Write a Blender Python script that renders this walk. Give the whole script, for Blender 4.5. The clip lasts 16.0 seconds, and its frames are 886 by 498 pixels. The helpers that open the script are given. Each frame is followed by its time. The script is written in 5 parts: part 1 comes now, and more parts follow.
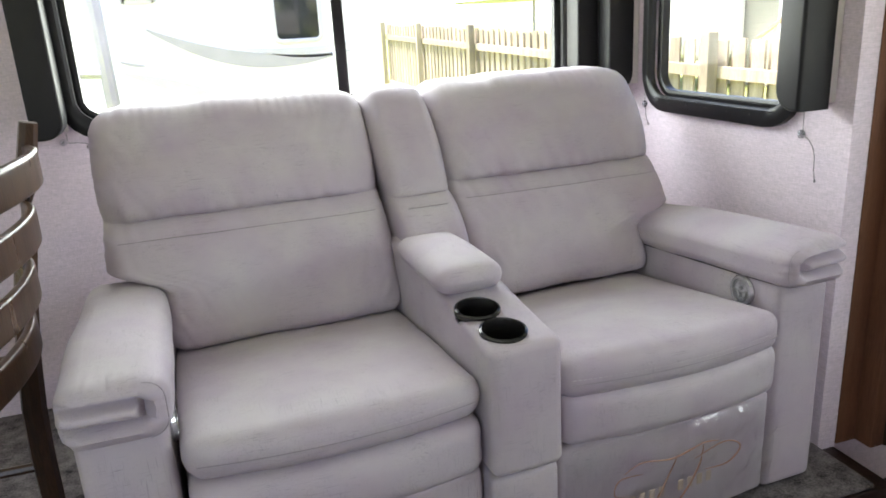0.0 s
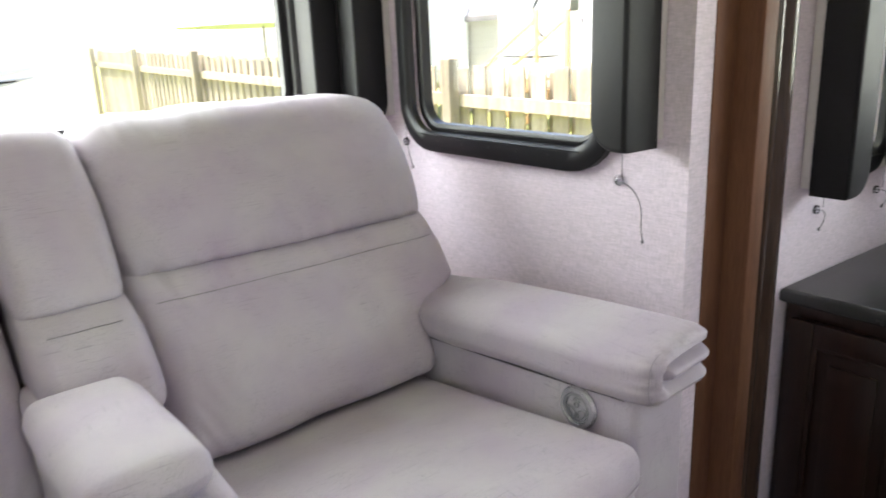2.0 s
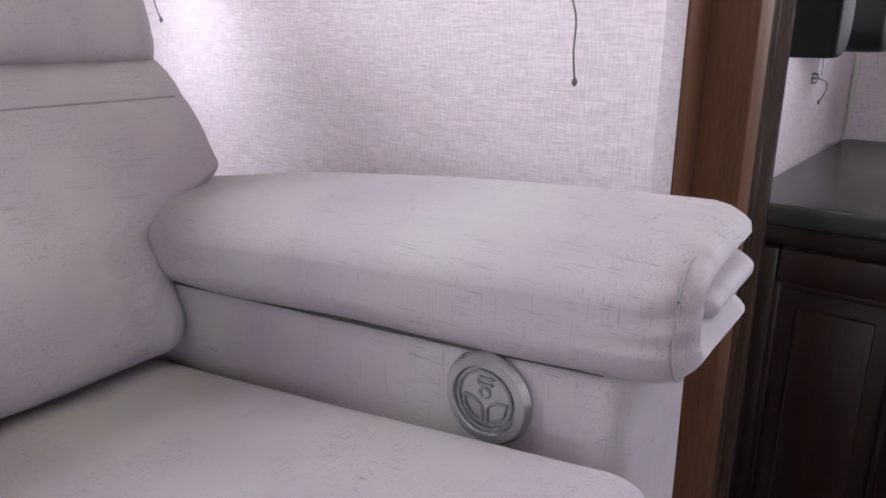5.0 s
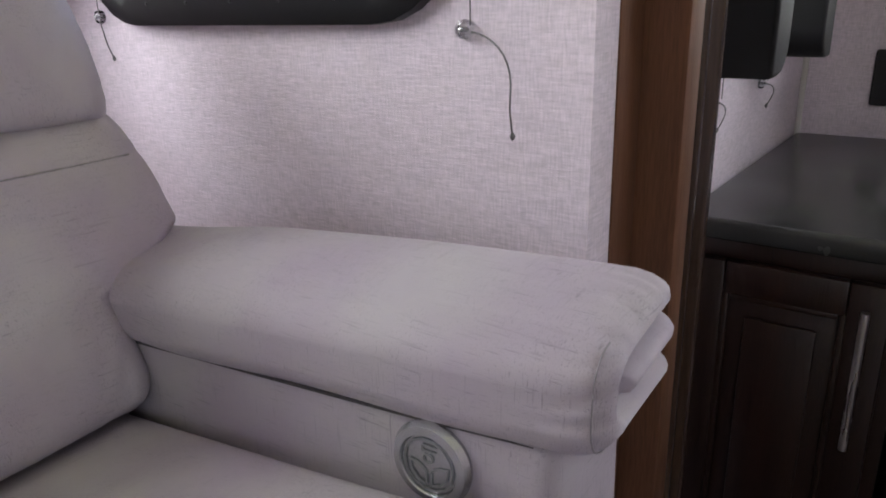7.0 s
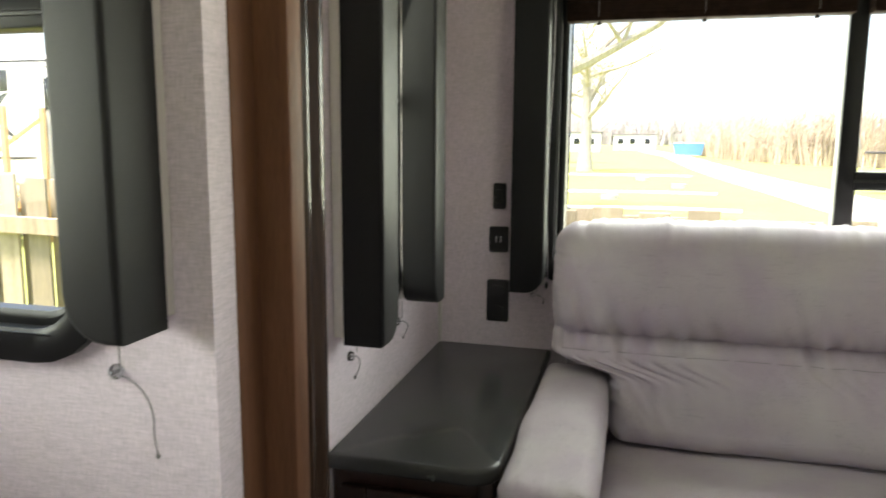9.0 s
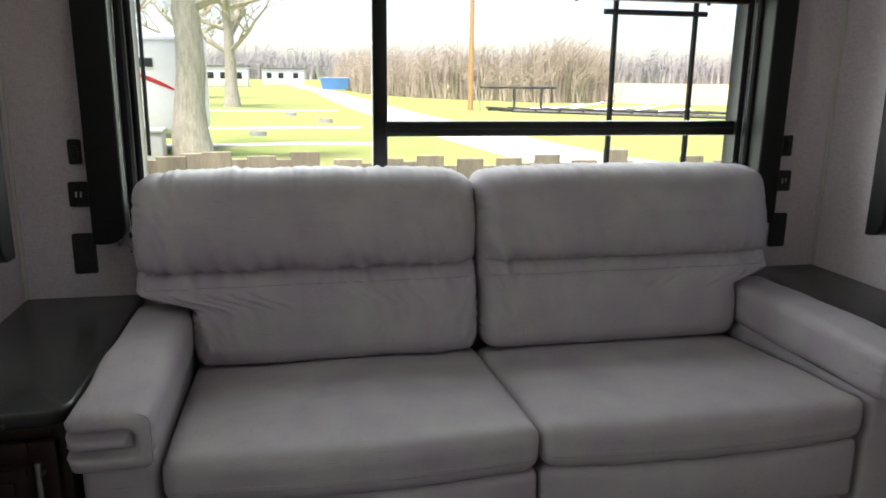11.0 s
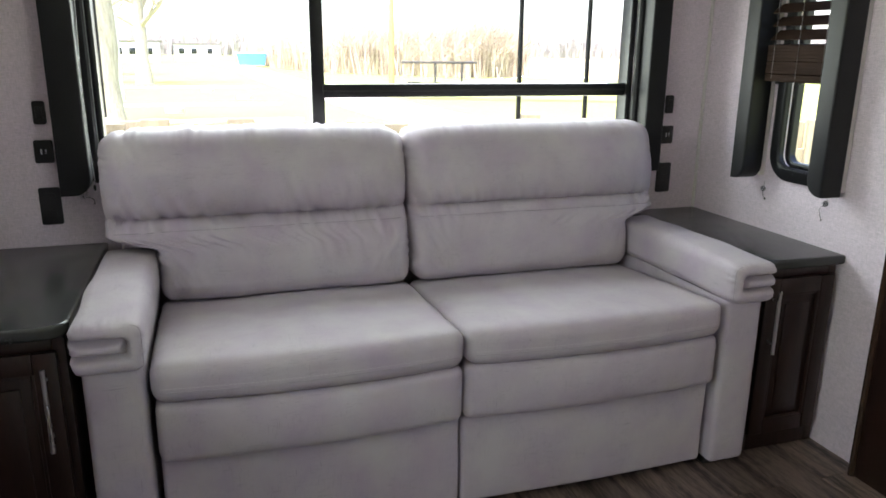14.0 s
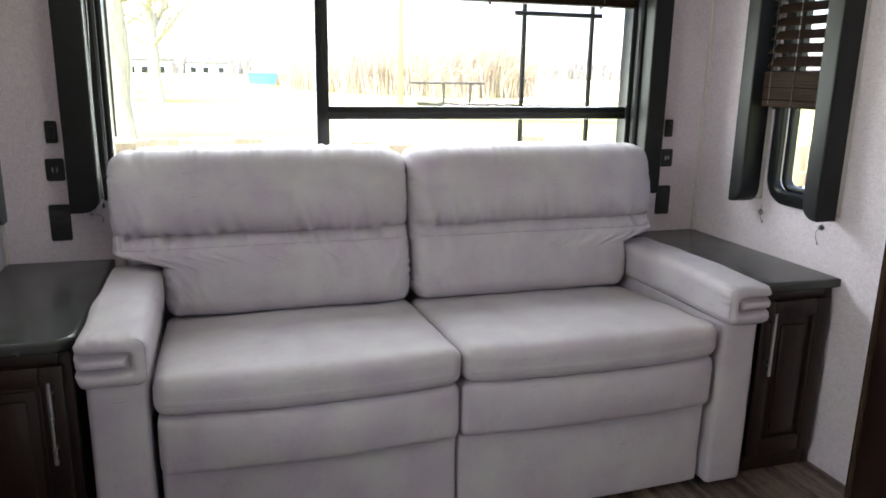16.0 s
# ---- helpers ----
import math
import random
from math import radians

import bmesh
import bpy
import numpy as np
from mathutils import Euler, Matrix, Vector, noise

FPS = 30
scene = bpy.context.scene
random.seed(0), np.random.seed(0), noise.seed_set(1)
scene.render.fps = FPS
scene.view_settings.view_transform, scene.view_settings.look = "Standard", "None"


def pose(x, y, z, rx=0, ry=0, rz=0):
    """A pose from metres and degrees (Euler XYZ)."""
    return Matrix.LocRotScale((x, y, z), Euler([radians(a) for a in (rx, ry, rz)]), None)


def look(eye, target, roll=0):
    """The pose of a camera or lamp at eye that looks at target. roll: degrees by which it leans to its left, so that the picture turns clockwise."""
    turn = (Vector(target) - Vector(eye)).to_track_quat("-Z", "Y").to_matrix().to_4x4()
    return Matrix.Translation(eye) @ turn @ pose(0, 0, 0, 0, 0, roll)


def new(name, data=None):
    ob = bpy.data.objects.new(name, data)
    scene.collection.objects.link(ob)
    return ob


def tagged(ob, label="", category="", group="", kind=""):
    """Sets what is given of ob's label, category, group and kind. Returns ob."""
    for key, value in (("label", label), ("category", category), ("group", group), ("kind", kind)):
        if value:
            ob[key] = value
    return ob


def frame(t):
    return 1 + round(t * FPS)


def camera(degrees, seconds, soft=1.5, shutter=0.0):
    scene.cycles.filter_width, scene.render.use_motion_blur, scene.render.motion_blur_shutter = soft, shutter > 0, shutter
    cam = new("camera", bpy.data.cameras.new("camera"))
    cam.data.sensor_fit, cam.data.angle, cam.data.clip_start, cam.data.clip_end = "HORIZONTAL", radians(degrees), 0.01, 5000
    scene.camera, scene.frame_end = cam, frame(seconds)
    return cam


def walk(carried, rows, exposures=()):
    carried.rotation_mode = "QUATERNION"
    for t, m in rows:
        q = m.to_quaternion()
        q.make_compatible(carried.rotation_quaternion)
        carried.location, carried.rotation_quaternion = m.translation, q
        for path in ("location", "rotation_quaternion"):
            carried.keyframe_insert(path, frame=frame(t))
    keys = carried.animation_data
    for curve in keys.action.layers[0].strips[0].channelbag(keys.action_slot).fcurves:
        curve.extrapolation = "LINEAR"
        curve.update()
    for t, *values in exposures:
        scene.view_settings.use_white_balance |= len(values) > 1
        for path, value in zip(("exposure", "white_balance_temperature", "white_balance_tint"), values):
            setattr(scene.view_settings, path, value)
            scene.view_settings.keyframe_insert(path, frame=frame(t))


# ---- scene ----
cam = camera(62.5, 16.0, soft=1.7, shutter=0.2)
PATH = [
    (0, (1.082, -0.091, 1.2), (1.632, 1.741, 0.615), -3.3),
    (0.5, (1.117, 0.02, 1.193), (1.629, 1.852, 0.575), -2.8),
    (1, (1.224, 0.15, 1.192), (1.726, 1.988, 0.584), -2.8),
    (1.5, (1.294, 0.276, 1.175), (1.984, 2.049, 0.556), -1.9),
    (2, (1.358, 0.443, 1.161), (2.513, 1.982, 0.616), -2.5),
    (2.5, (1.433, 0.572, 1.167), (2.806, 1.887, 0.546), -2.0),
    (3, (1.572, 0.69, 1.112), (3.017, 1.926, 0.493), -2.4),
    (3.5, (1.69, 0.797, 1.011), (3.18, 1.98, 0.394), -2.7),
    (4, (1.735, 0.85, 0.931), (3.193, 2.072, 0.313), -2.2),
    (4.2, (1.723, 0.86, 0.867), (3.238, 2.059, 0.35), -0.4),
    (6.3, (1.754, 0.863, 0.877), (3.245, 1.994, 0.172), 0.9),
    (6.5, (1.756, 0.856, 0.884), (3.252, 1.983, 0.183), 0.4),
    (7, (1.743, 0.833, 0.948), (3.263, 1.96, 0.301), -1.6),
    (7.5, (1.699, 0.808, 1.016), (3.243, 1.934, 0.427), -1.1),
    (8, (1.67, 0.796, 1.085), (3.301, 1.822, 0.549), -1.7),
    (8.5, (1.648, 0.751, 1.15), (3.428, 1.555, 0.722), -0.6),
    (9, (1.624, 0.648, 1.202), (3.536, 1.154, 0.902), 0.4),
    (9.5, (1.573, 0.503, 1.255), (3.545, 0.741, 1.027), 1.4),
    (10, (1.478, 0.403, 1.277), (3.458, 0.317, 1.011), 1.6),
    (10.2, (1.468, 0.35, 1.285), (3.437, 0.202, 0.969), 1.4),
    (12.3, (1.257, 0.579, 1.222), (3.06, -0.094, 0.676), 0.7),
    (12.5, (1.253, 0.578, 1.235), (3.055, -0.1, 0.694), 1.0),
    (13, (1.197, 0.559, 1.239), (3.012, -0.082, 0.697), 1.5),
    (13.5, (1.118, 0.541, 1.241), (2.938, -0.087, 0.701), 0.7),
    (14, (1.074, 0.524, 1.239), (2.912, -0.067, 0.717), 0.6),
    (14.5, (1.048, 0.506, 1.24), (2.892, -0.077, 0.733), 0.8),
    (15, (1.037, 0.503, 1.228), (2.877, -0.075, 0.7), 0.9),
    (15.5, (1.036, 0.51, 1.234), (2.877, -0.065, 0.706), 1.3),
    (16, (1.032, 0.514, 1.25), (2.888, -0.061, 0.779), 1.0),
]
EXPOSURES = [(0.0, 2.65, 6550, 23), (2.5, 2.68, 6600, 24), (3.5, 2.80, 6550, 28), (4.2, 2.78, 6450, 31), (6.3, 2.50, 6450, 34), (7.0, 2.20, 6550, 30), (7.5, 2.06, 6600, 26), (8.0, 2.00, 6750, 18), (8.5, 1.90, 7300, 18), (9.0, 2.32, 7150, 17), (9.5, 2.05, 6850, 15), (10.1, 1.22, 6650, 18), (10.6, 1.24, 6600, 18), (12.3, 2.22, 6550, 15), (13.0, 2.38, 6500, 18), (14.5, 2.56, 6450, 20), (16.0, 2.62, 6450, 20)]
walk(cam, [(t, look(eye, target, roll)) for t, eye, target, roll in PATH], EXPOSURES)

# ---- plan, in metres ----
REAR = 3.533                      # inner face of the rear wall
LEFT, RIGHT = 1.165, -1.33        # inner faces of the side walls
SLIDE_END, SLIDE_BACK = 2.35, 2.10  # slide-out: its end wall and its outer wall
FRONT, CEIL, GROUND, WALL = -3.2, 2.05, -0.95, 0.05
SLIDE_FRONT, STEP = -1.2, 0.19     # the slide-out's floor is a step up

# ---- world and light ----
world = bpy.data.worlds.new("sky")
scene.world = world
world.use_nodes = True
wn = world.node_tree.nodes
sky = wn.new("ShaderNodeTexSky")
sky.sky_type, sky.sun_disc = "NISHITA", False
sky.sun_elevation, sky.sun_rotation = radians(73), radians(304)
sky.air_density, sky.dust_density, sky.ozone_density = 1.0, 1.5, 1.0
wn["Background"].inputs["Strength"].default_value = 0.12
world.node_tree.links.new(sky.outputs["Color"], wn["Background"].inputs["Color"])


def lamp(name, kind, m, energy, **settings):
    data = bpy.data.lights.new(name, kind)
    data.energy = energy
    for key, value in settings.items():
        if key == "size_y":
            data.shape, data.size_y = "RECTANGLE", value
        elif key == "size":
            data.size = value
        elif key == "angle":
            data.angle = value
        elif key == "color":
            data.color = value
    ob = new(name, data)
    ob.matrix_world = m
    return ob


lamp("sun", "SUN", look((-3, 2, 12), (0, 0, 0)), 4.0, angle=radians(12), color=(1.0, 0.95, 0.88))
DAY = (0.87, 1.0, 0.85)
lamp("rear_window_daylight", "AREA", look((REAR + 0.10, -0.07, 1.25), (0, -0.07, 0.9)), 8.8, size=1.75, size_y=0.9, color=DAY)
lamp("lounge_window_daylight", "AREA", look((1.45, SLIDE_BACK + 0.08, 1.35), (1.45, 0, 1.0)), 7.6, size=1.35, size_y=0.75, color=DAY)
lamp("kitchen_window_daylight", "AREA", look((-0.3, RIGHT - 0.03, 1.35), (-0.3, 1.0, 1.0)), 1.6, size=1.5, size_y=0.8, color=DAY)
lamp("door_daylight", "AREA", look((-2.3, RIGHT - 0.03, 1.1), (-2.0, 1.0, 0.9)), 0.6, size=0.65, size_y=1.75, color=DAY)

lamp("side_window_daylight", "AREA", look((3.01, LEFT + 0.045, 1.24), (3.01, 0, 0.8)), 0.35, size=0.24, size_y=0.72, color=DAY)

# ---- materials ----


def material(name, base, rough=0.6, metal=0.0, vary=0.12, scale=6.0, fine=120.0, bump=0.1, fine_bump=0.15, stretch=(1, 1, 1), tint=None, spec=0.5, sheen=0.0, per_object=0.0):
    """Principled surface with a slow and a fine variation of its colour and a fine relief."""
    mat = bpy.data.materials.new(name)
    mat.use_nodes = True
    t = mat.node_tree
    b = t.nodes["Principled BSDF"]
    coords = t.nodes.new("ShaderNodeTexCoord")
    mapping = t.nodes.new("ShaderNodeMapping")
    mapping.inputs["Scale"].default_value = stretch
    t.links.new(coords.outputs["Object"], mapping.inputs["Vector"])
    slow, quick = t.nodes.new("ShaderNodeTexNoise"), t.nodes.new("ShaderNodeTexNoise")
    slow.inputs["Scale"].default_value, slow.inputs["Detail"].default_value = scale, 4
    quick.inputs["Scale"].default_value, quick.inputs["Detail"].default_value = fine, 3
    for n in (slow, quick):
        t.links.new(mapping.outputs["Vector"], n.inputs["Vector"])
    mix = t.nodes.new("ShaderNodeMix")
    mix.data_type = "RGBA"
    other = tint or tuple(c * (1 - 2 * vary) for c in base)
    mix.inputs["A"].default_value, mix.inputs["B"].default_value = (*[min(1, c * (1 + vary)) for c in base], 1), (*other, 1)
    sum_ = t.nodes.new("ShaderNodeMath")
    sum_.operation = "MULTIPLY_ADD"
    t.links.new(slow.outputs["Fac"], sum_.inputs[0])
    sum_.inputs[1].default_value = 0.55
    scaled = t.nodes.new("ShaderNodeMath")
    scaled.operation = "MULTIPLY"
    t.links.new(quick.outputs["Fac"], scaled.inputs[0])
    scaled.inputs[1].default_value = 0.45
    t.links.new(scaled.outputs[0], sum_.inputs[2])
    ramp = t.nodes.new("ShaderNodeMapRange")
    ramp.inputs["From Min"].default_value, ramp.inputs["From Max"].default_value = 0.3, 0.7
    t.links.new(sum_.outputs[0], ramp.inputs["Value"])
    t.links.new(ramp.outputs[0], mix.inputs["Factor"])
    colour = mix.outputs["Result"]
    if per_object:
        info = t.nodes.new("ShaderNodeObjectInfo")
        span = t.nodes.new("ShaderNodeMapRange")
        span.inputs["To Min"].default_value, span.inputs["To Max"].default_value = 1 - per_object, 1 + per_object
        t.links.new(info.outputs["Random"], span.inputs["Value"])
        hsv = t.nodes.new("ShaderNodeHueSaturation")
        t.links.new(span.outputs[0], hsv.inputs["Value"])
        t.links.new(colour, hsv.inputs["Color"])
        colour = hsv.outputs["Color"]
    t.links.new(colour, b.inputs["Base Color"])
    b.inputs["Metallic"].default_value = metal
    b.inputs["Specular IOR Level"].default_value = spec
    if sheen:
        b.inputs["Sheen Weight"].default_value, b.inputs["Sheen Roughness"].default_value = sheen, 0.5
    rr = t.nodes.new("ShaderNodeMapRange")
    rr.inputs["To Min"].default_value, rr.inputs["To Max"].default_value = max(0.02, rough - 0.08), min(1, rough + 0.08)
    t.links.new(slow.outputs["Fac"], rr.inputs["Value"])
    t.links.new(rr.outputs[0], b.inputs["Roughness"])
    last = None
    for node, strength, distance in ((slow, bump, 0.02), (quick, fine_bump, 0.002)):
        if strength:
            bp = t.nodes.new("ShaderNodeBump")
            bp.inputs["Strength"].default_value, bp.inputs["Distance"].default_value = strength, distance
            t.links.new(node.outputs["Fac"], bp.inputs["Height"])
            if last:
                t.links.new(last.outputs["Normal"], bp.inputs["Normal"])
            last = bp
    if last:
        t.links.new(last.outputs["Normal"], b.inputs["Normal"])
    return mat


def slubbed(name, base, dark=0.70, rough=0.6, sheen=0.3):
    """Smooth upholstery with sparse short dark slubs running both ways and a soft cloudy tone."""
    mat = bpy.data.materials.new(name)
    mat.use_nodes = True
    t = mat.node_tree
    b = t.nodes["Principled BSDF"]
    coords = t.nodes.new("ShaderNodeTexCoord")
    last = None
    for scale in ((760, 760, 22), (20, 760, 760), (760, 20, 760)):
        m = t.nodes.new("ShaderNodeMapping")
        m.inputs["Scale"].default_value = scale
        n = t.nodes.new("ShaderNodeTexNoise")
        n.inputs["Scale"].default_value, n.inputs["Detail"].default_value = 1.0, 1
        t.links.new(coords.outputs["Object"], m.inputs["Vector"])
        t.links.new(m.outputs["Vector"], n.inputs["Vector"])
        pick = t.nodes.new("ShaderNodeMapRange")
        pick.inputs["From Min"].default_value, pick.inputs["From Max"].default_value = 0.62, 0.79
        t.links.new(n.outputs["Fac"], pick.inputs["Value"])
        if last is None:
            last = pick.outputs[0]
        else:
            top = t.nodes.new("ShaderNodeMath")
            top.operation = "MAXIMUM"
            t.links.new(last, top.inputs[0])
            t.links.new(pick.outputs[0], top.inputs[1])
            last = top.outputs[0]
    patch = t.nodes.new("ShaderNodeTexNoise")
    patch.inputs["Scale"].default_value, patch.inputs["Detail"].default_value = 14.0, 4
    t.links.new(coords.outputs["Object"], patch.inputs["Vector"])
    share = t.nodes.new("ShaderNodeMapRange")
    share.inputs["From Min"].default_value, share.inputs["From Max"].default_value = 0.35, 0.65
    t.links.new(patch.outputs["Fac"], share.inputs["Value"])
    lines = t.nodes.new("ShaderNodeMath")
    lines.operation = "MULTIPLY"
    t.links.new(last, lines.inputs[0])
    t.links.new(share.outputs[0], lines.inputs[1])
    cloud = t.nodes.new("ShaderNodeTexNoise")
    cloud.inputs["Scale"].default_value, cloud.inputs["Detail"].default_value = 9.0, 6
    t.links.new(coords.outputs["Object"], cloud.inputs["Vector"])
    tone = t.nodes.new("ShaderNodeMix")
    tone.data_type = "RGBA"
    tone.inputs["A"].default_value, tone.inputs["B"].default_value = (base[0] * 0.92, base[1] * 0.87, base[2] * 0.94, 1), (base[0] * 1.05, base[1] * 1.09, base[2] * 1.03, 1)
    spread = t.nodes.new("ShaderNodeMapRange")
    spread.inputs["From Min"].default_value, spread.inputs["From Max"].default_value = 0.3, 0.7
    t.links.new(cloud.outputs["Fac"], spread.inputs["Value"])
    t.links.new(spread.outputs[0], tone.inputs["Factor"])
    mix = t.nodes.new("ShaderNodeMix")
    mix.data_type = "RGBA"
    mix.inputs["B"].default_value = (*[c * dark for c in base], 1)
    t.links.new(tone.outputs["Result"], mix.inputs["A"])
    t.links.new(lines.outputs[0], mix.inputs["Factor"])
    t.links.new(mix.outputs["Result"], b.inputs["Base Color"])
    b.inputs["Roughness"].default_value = rough
    b.inputs["Specular IOR Level"].default_value = 0.3
    b.inputs["Sheen Weight"].default_value = sheen
    bp = t.nodes.new("ShaderNodeBump")
    bp.invert = True
    bp.inputs["Strength"].default_value, bp.inputs["Distance"].default_value = 0.25, 0.001
    t.links.new(last, bp.inputs["Height"])
    t.links.new(bp.outputs["Normal"], b.inputs["Normal"])
    return mat


def woven(name, base, scale=900.0, depth=0.25, dark=0.75, sparse=0.0, rough=0.85, sheen=0.2, contrast=1.0, run=0.06):
    """Woven cloth or linen-print: two crossed sets of uneven threads along the object's axes."""
    mat = bpy.data.materials.new(name)
    mat.use_nodes = True
    t = mat.node_tree
    b = t.nodes["Principled BSDF"]
    coords = t.nodes.new("ShaderNodeTexCoord")
    threads = []
    for axis in range(2):
        m = t.nodes.new("ShaderNodeMapping")
        s = scale
        m.inputs["Scale"].default_value = (s, s, s * run) if axis == 0 else (s * run, s * run, s)
        n = t.nodes.new("ShaderNodeTexNoise")
        n.inputs["Scale"].default_value, n.inputs["Detail"].default_value = 1.0, 2
        t.links.new(coords.outputs["Object"], m.inputs["Vector"])
        t.links.new(m.outputs["Vector"], n.inputs["Vector"])
        threads.append(n)
    slow = t.nodes.new("ShaderNodeTexNoise")
    slow.inputs["Scale"].default_value, slow.inputs["Detail"].default_value = 5.0, 5
    t.links.new(coords.outputs["Object"], slow.inputs["Vector"])
    add = t.nodes.new("ShaderNodeMath")
    add.operation = "ADD"
    t.links.new(threads[0].outputs["Fac"], add.inputs[0])
    t.links.new(threads[1].outputs["Fac"], add.inputs[1])
    add2 = t.nodes.new("ShaderNodeMath")
    add2.operation = "MULTIPLY_ADD"
    t.links.new(slow.outputs["Fac"], add2.inputs[0])
    add2.inputs[1].default_value = 0.35
    t.links.new(add.outputs[0], add2.inputs[2])
    span = t.nodes.new("ShaderNodeMapRange")
    half = 0.3 / contrast
    span.inputs["From Min"].default_value, span.inputs["From Max"].default_value = 1.175 - half - sparse, 1.175 + half - sparse
    t.links.new(add2.outputs[0], span.inputs["Value"])
    mix = t.nodes.new("ShaderNodeMix")
    mix.data_type = "RGBA"
    mix.inputs["A"].default_value, mix.inputs["B"].default_value = (*[c * dark for c in base], 1), (*base, 1)
    t.links.new(span.outputs[0], mix.inputs["Factor"])
    t.links.new(mix.outputs["Result"], b.inputs["Base Color"])
    b.inputs["Roughness"].default_value = rough
    b.inputs["Specular IOR Level"].default_value = 0.3
    b.inputs["Sheen Weight"].default_value = sheen
    bp = t.nodes.new("ShaderNodeBump")
    bp.inputs["Strength"].default_value, bp.inputs["Distance"].default_value = depth, 0.0015
    t.links.new(add.outputs[0], bp.inputs["Height"])
    t.links.new(bp.outputs["Normal"], b.inputs["Normal"])
    return mat


def glass(name, tint=(1, 1, 1), rough=0.0, share=0.45):
    mat = bpy.data.materials.new(name)
    mat.use_nodes = True
    t = mat.node_tree
    clear, gloss, blend, weight = (t.nodes.new("ShaderNode" + k) for k in ("BsdfTransparent", "BsdfGlossy", "MixShader", "Fresnel"))
    clear.inputs["Color"].default_value = (*tint, 1)
    gloss.inputs["Roughness"].default_value = 0.02 + rough
    weight.inputs["IOR"].default_value = 1.45
    part_of = t.nodes.new("ShaderNodeMath")
    part_of.operation = "MULTIPLY"
    part_of.inputs[1].default_value = share
    t.links.new(weight.outputs[0], part_of.inputs[0])
    t.links.new(part_of.outputs[0], blend.inputs[0])
    t.links.new(clear.outputs[0], blend.inputs[1])
    t.links.new(gloss.outputs[0], blend.inputs[2])
    t.links.new(blend.outputs[0], t.nodes["Material Output"].inputs["Surface"])
    return mat


FABRIC = slubbed("grey_upholstery", (0.458, 0.408, 0.447), dark=0.58, sheen=0.05)
THREAD = material("seam_thread", (0.27, 0.25, 0.26), rough=0.8, bump=0)
SEAM_SOFT = material("grey_seam_thread", (0.34, 0.31, 0.33), rough=0.8, bump=0)
LETTERING = material("pale_copper_print", (0.42, 0.34, 0.28), rough=0.4, bump=0)
# near-black tone standing in for the shade in the crease under the arm pads
CREASE_SHADE = material("dark_crease_shade", (0.07, 0.062, 0.066), rough=0.9, bump=0)
THREAD_PALE = material("pale_seam_thread", (0.52, 0.49, 0.50), rough=0.8, bump=0)
WALLPAPER = woven("linen_wallpaper", (0.80, 0.695, 0.765), scale=460, depth=0.4, dark=0.74, rough=0.75, sheen=0.0, contrast=1.0, run=0.13)
PLAIN_WALL = material("plain_wall_board", (0.66, 0.62, 0.6), rough=0.7, vary=0.04)
CEILING_MAT = material("white_ceiling_board", (0.78, 0.77, 0.75), rough=0.7, vary=0.03)
CHARCOAL = woven("charcoal_vinyl_cloth", (0.012, 0.0115, 0.013), scale=900, depth=0.1, dark=0.8, rough=0.5, sheen=0.05)
CHARCOAL.node_tree.nodes["Principled BSDF"].inputs["Specular IOR Level"].default_value = 0.25
BLACK = material("black_painted_aluminium", (0.009, 0.009, 0.010), rough=0.36, spec=0.3, vary=0.1, fine=60, bump=0.02, fine_bump=0.05)
BLACK_PLASTIC = material("black_plastic", (0.014, 0.013, 0.014), rough=0.35, vary=0.08, bump=0.0, fine_bump=0.05)
CUP_PLASTIC = material("glossy_black_cup_plastic", (0.014, 0.013, 0.013), rough=0.16, vary=0.05, bump=0.0, fine_bump=0.0)
TRIM_WOOD = material("medium_brown_trim_wood", (0.165, 0.072, 0.039), rough=0.6, spec=0.2, scale=4, fine=60, stretch=(9, 9, 0.7), vary=0.22, bump=0.03, fine_bump=0.2)
DARK_WOOD = material("dark_glazed_cherry_wood", (0.024, 0.010, 0.007), rough=0.36, scale=4, fine=50, stretch=(8, 8, 0.6), vary=0.3, bump=0.04, fine_bump=0.2)
GLAZED = material("dark_lacquered_moulding", (0.050, 0.028, 0.019), rough=0.16, scale=3, fine=40, stretch=(6, 6, 0.4), vary=0.3, bump=0.02, fine_bump=0.05)
CHAIR_WOOD = material("walnut_chair_wood", (0.07, 0.035, 0.018), rough=0.3, scale=4, fine=50, stretch=(6, 6, 0.8), vary=0.3, bump=0.03, fine_bump=0.15)
TABLE_TOP = material("charcoal_laminate", (0.040, 0.041, 0.041), rough=0.24, scale=9, fine=260, vary=0.06, bump=0.0, fine_bump=0.03)
STEEL = material("brushed_nickel", (0.62, 0.61, 0.6), rough=0.28, metal=1.0, scale=8, fine=120, stretch=(8, 8, 1), vary=0.03, bump=0.0, fine_bump=0.1)
CHROME = material("satin_silver_plastic", (0.55, 0.56, 0.58), rough=0.25, metal=0.9, vary=0.06, bump=0.0, fine_bump=0.05)
CLEAR = glass("clear_glass", (0.97, 0.98, 0.97))
CLEAR_PLASTIC = glass("clear_wrap_plastic", (0.95, 0.96, 0.97), rough=0.03, share=1.3)
ENGRAVED = material("engraved_grey", (0.20, 0.20, 0.21), rough=0.5, bump=0)
CORD = material("grey_blind_cord", (0.16, 0.15, 0.15), rough=0.8, bump=0)
SLAT = material("dark_brown_blind_slat", (0.026, 0.015, 0.011), rough=0.7, stretch=(1, 8, 8), vary=0.25, bump=0.0, spec=0.04)
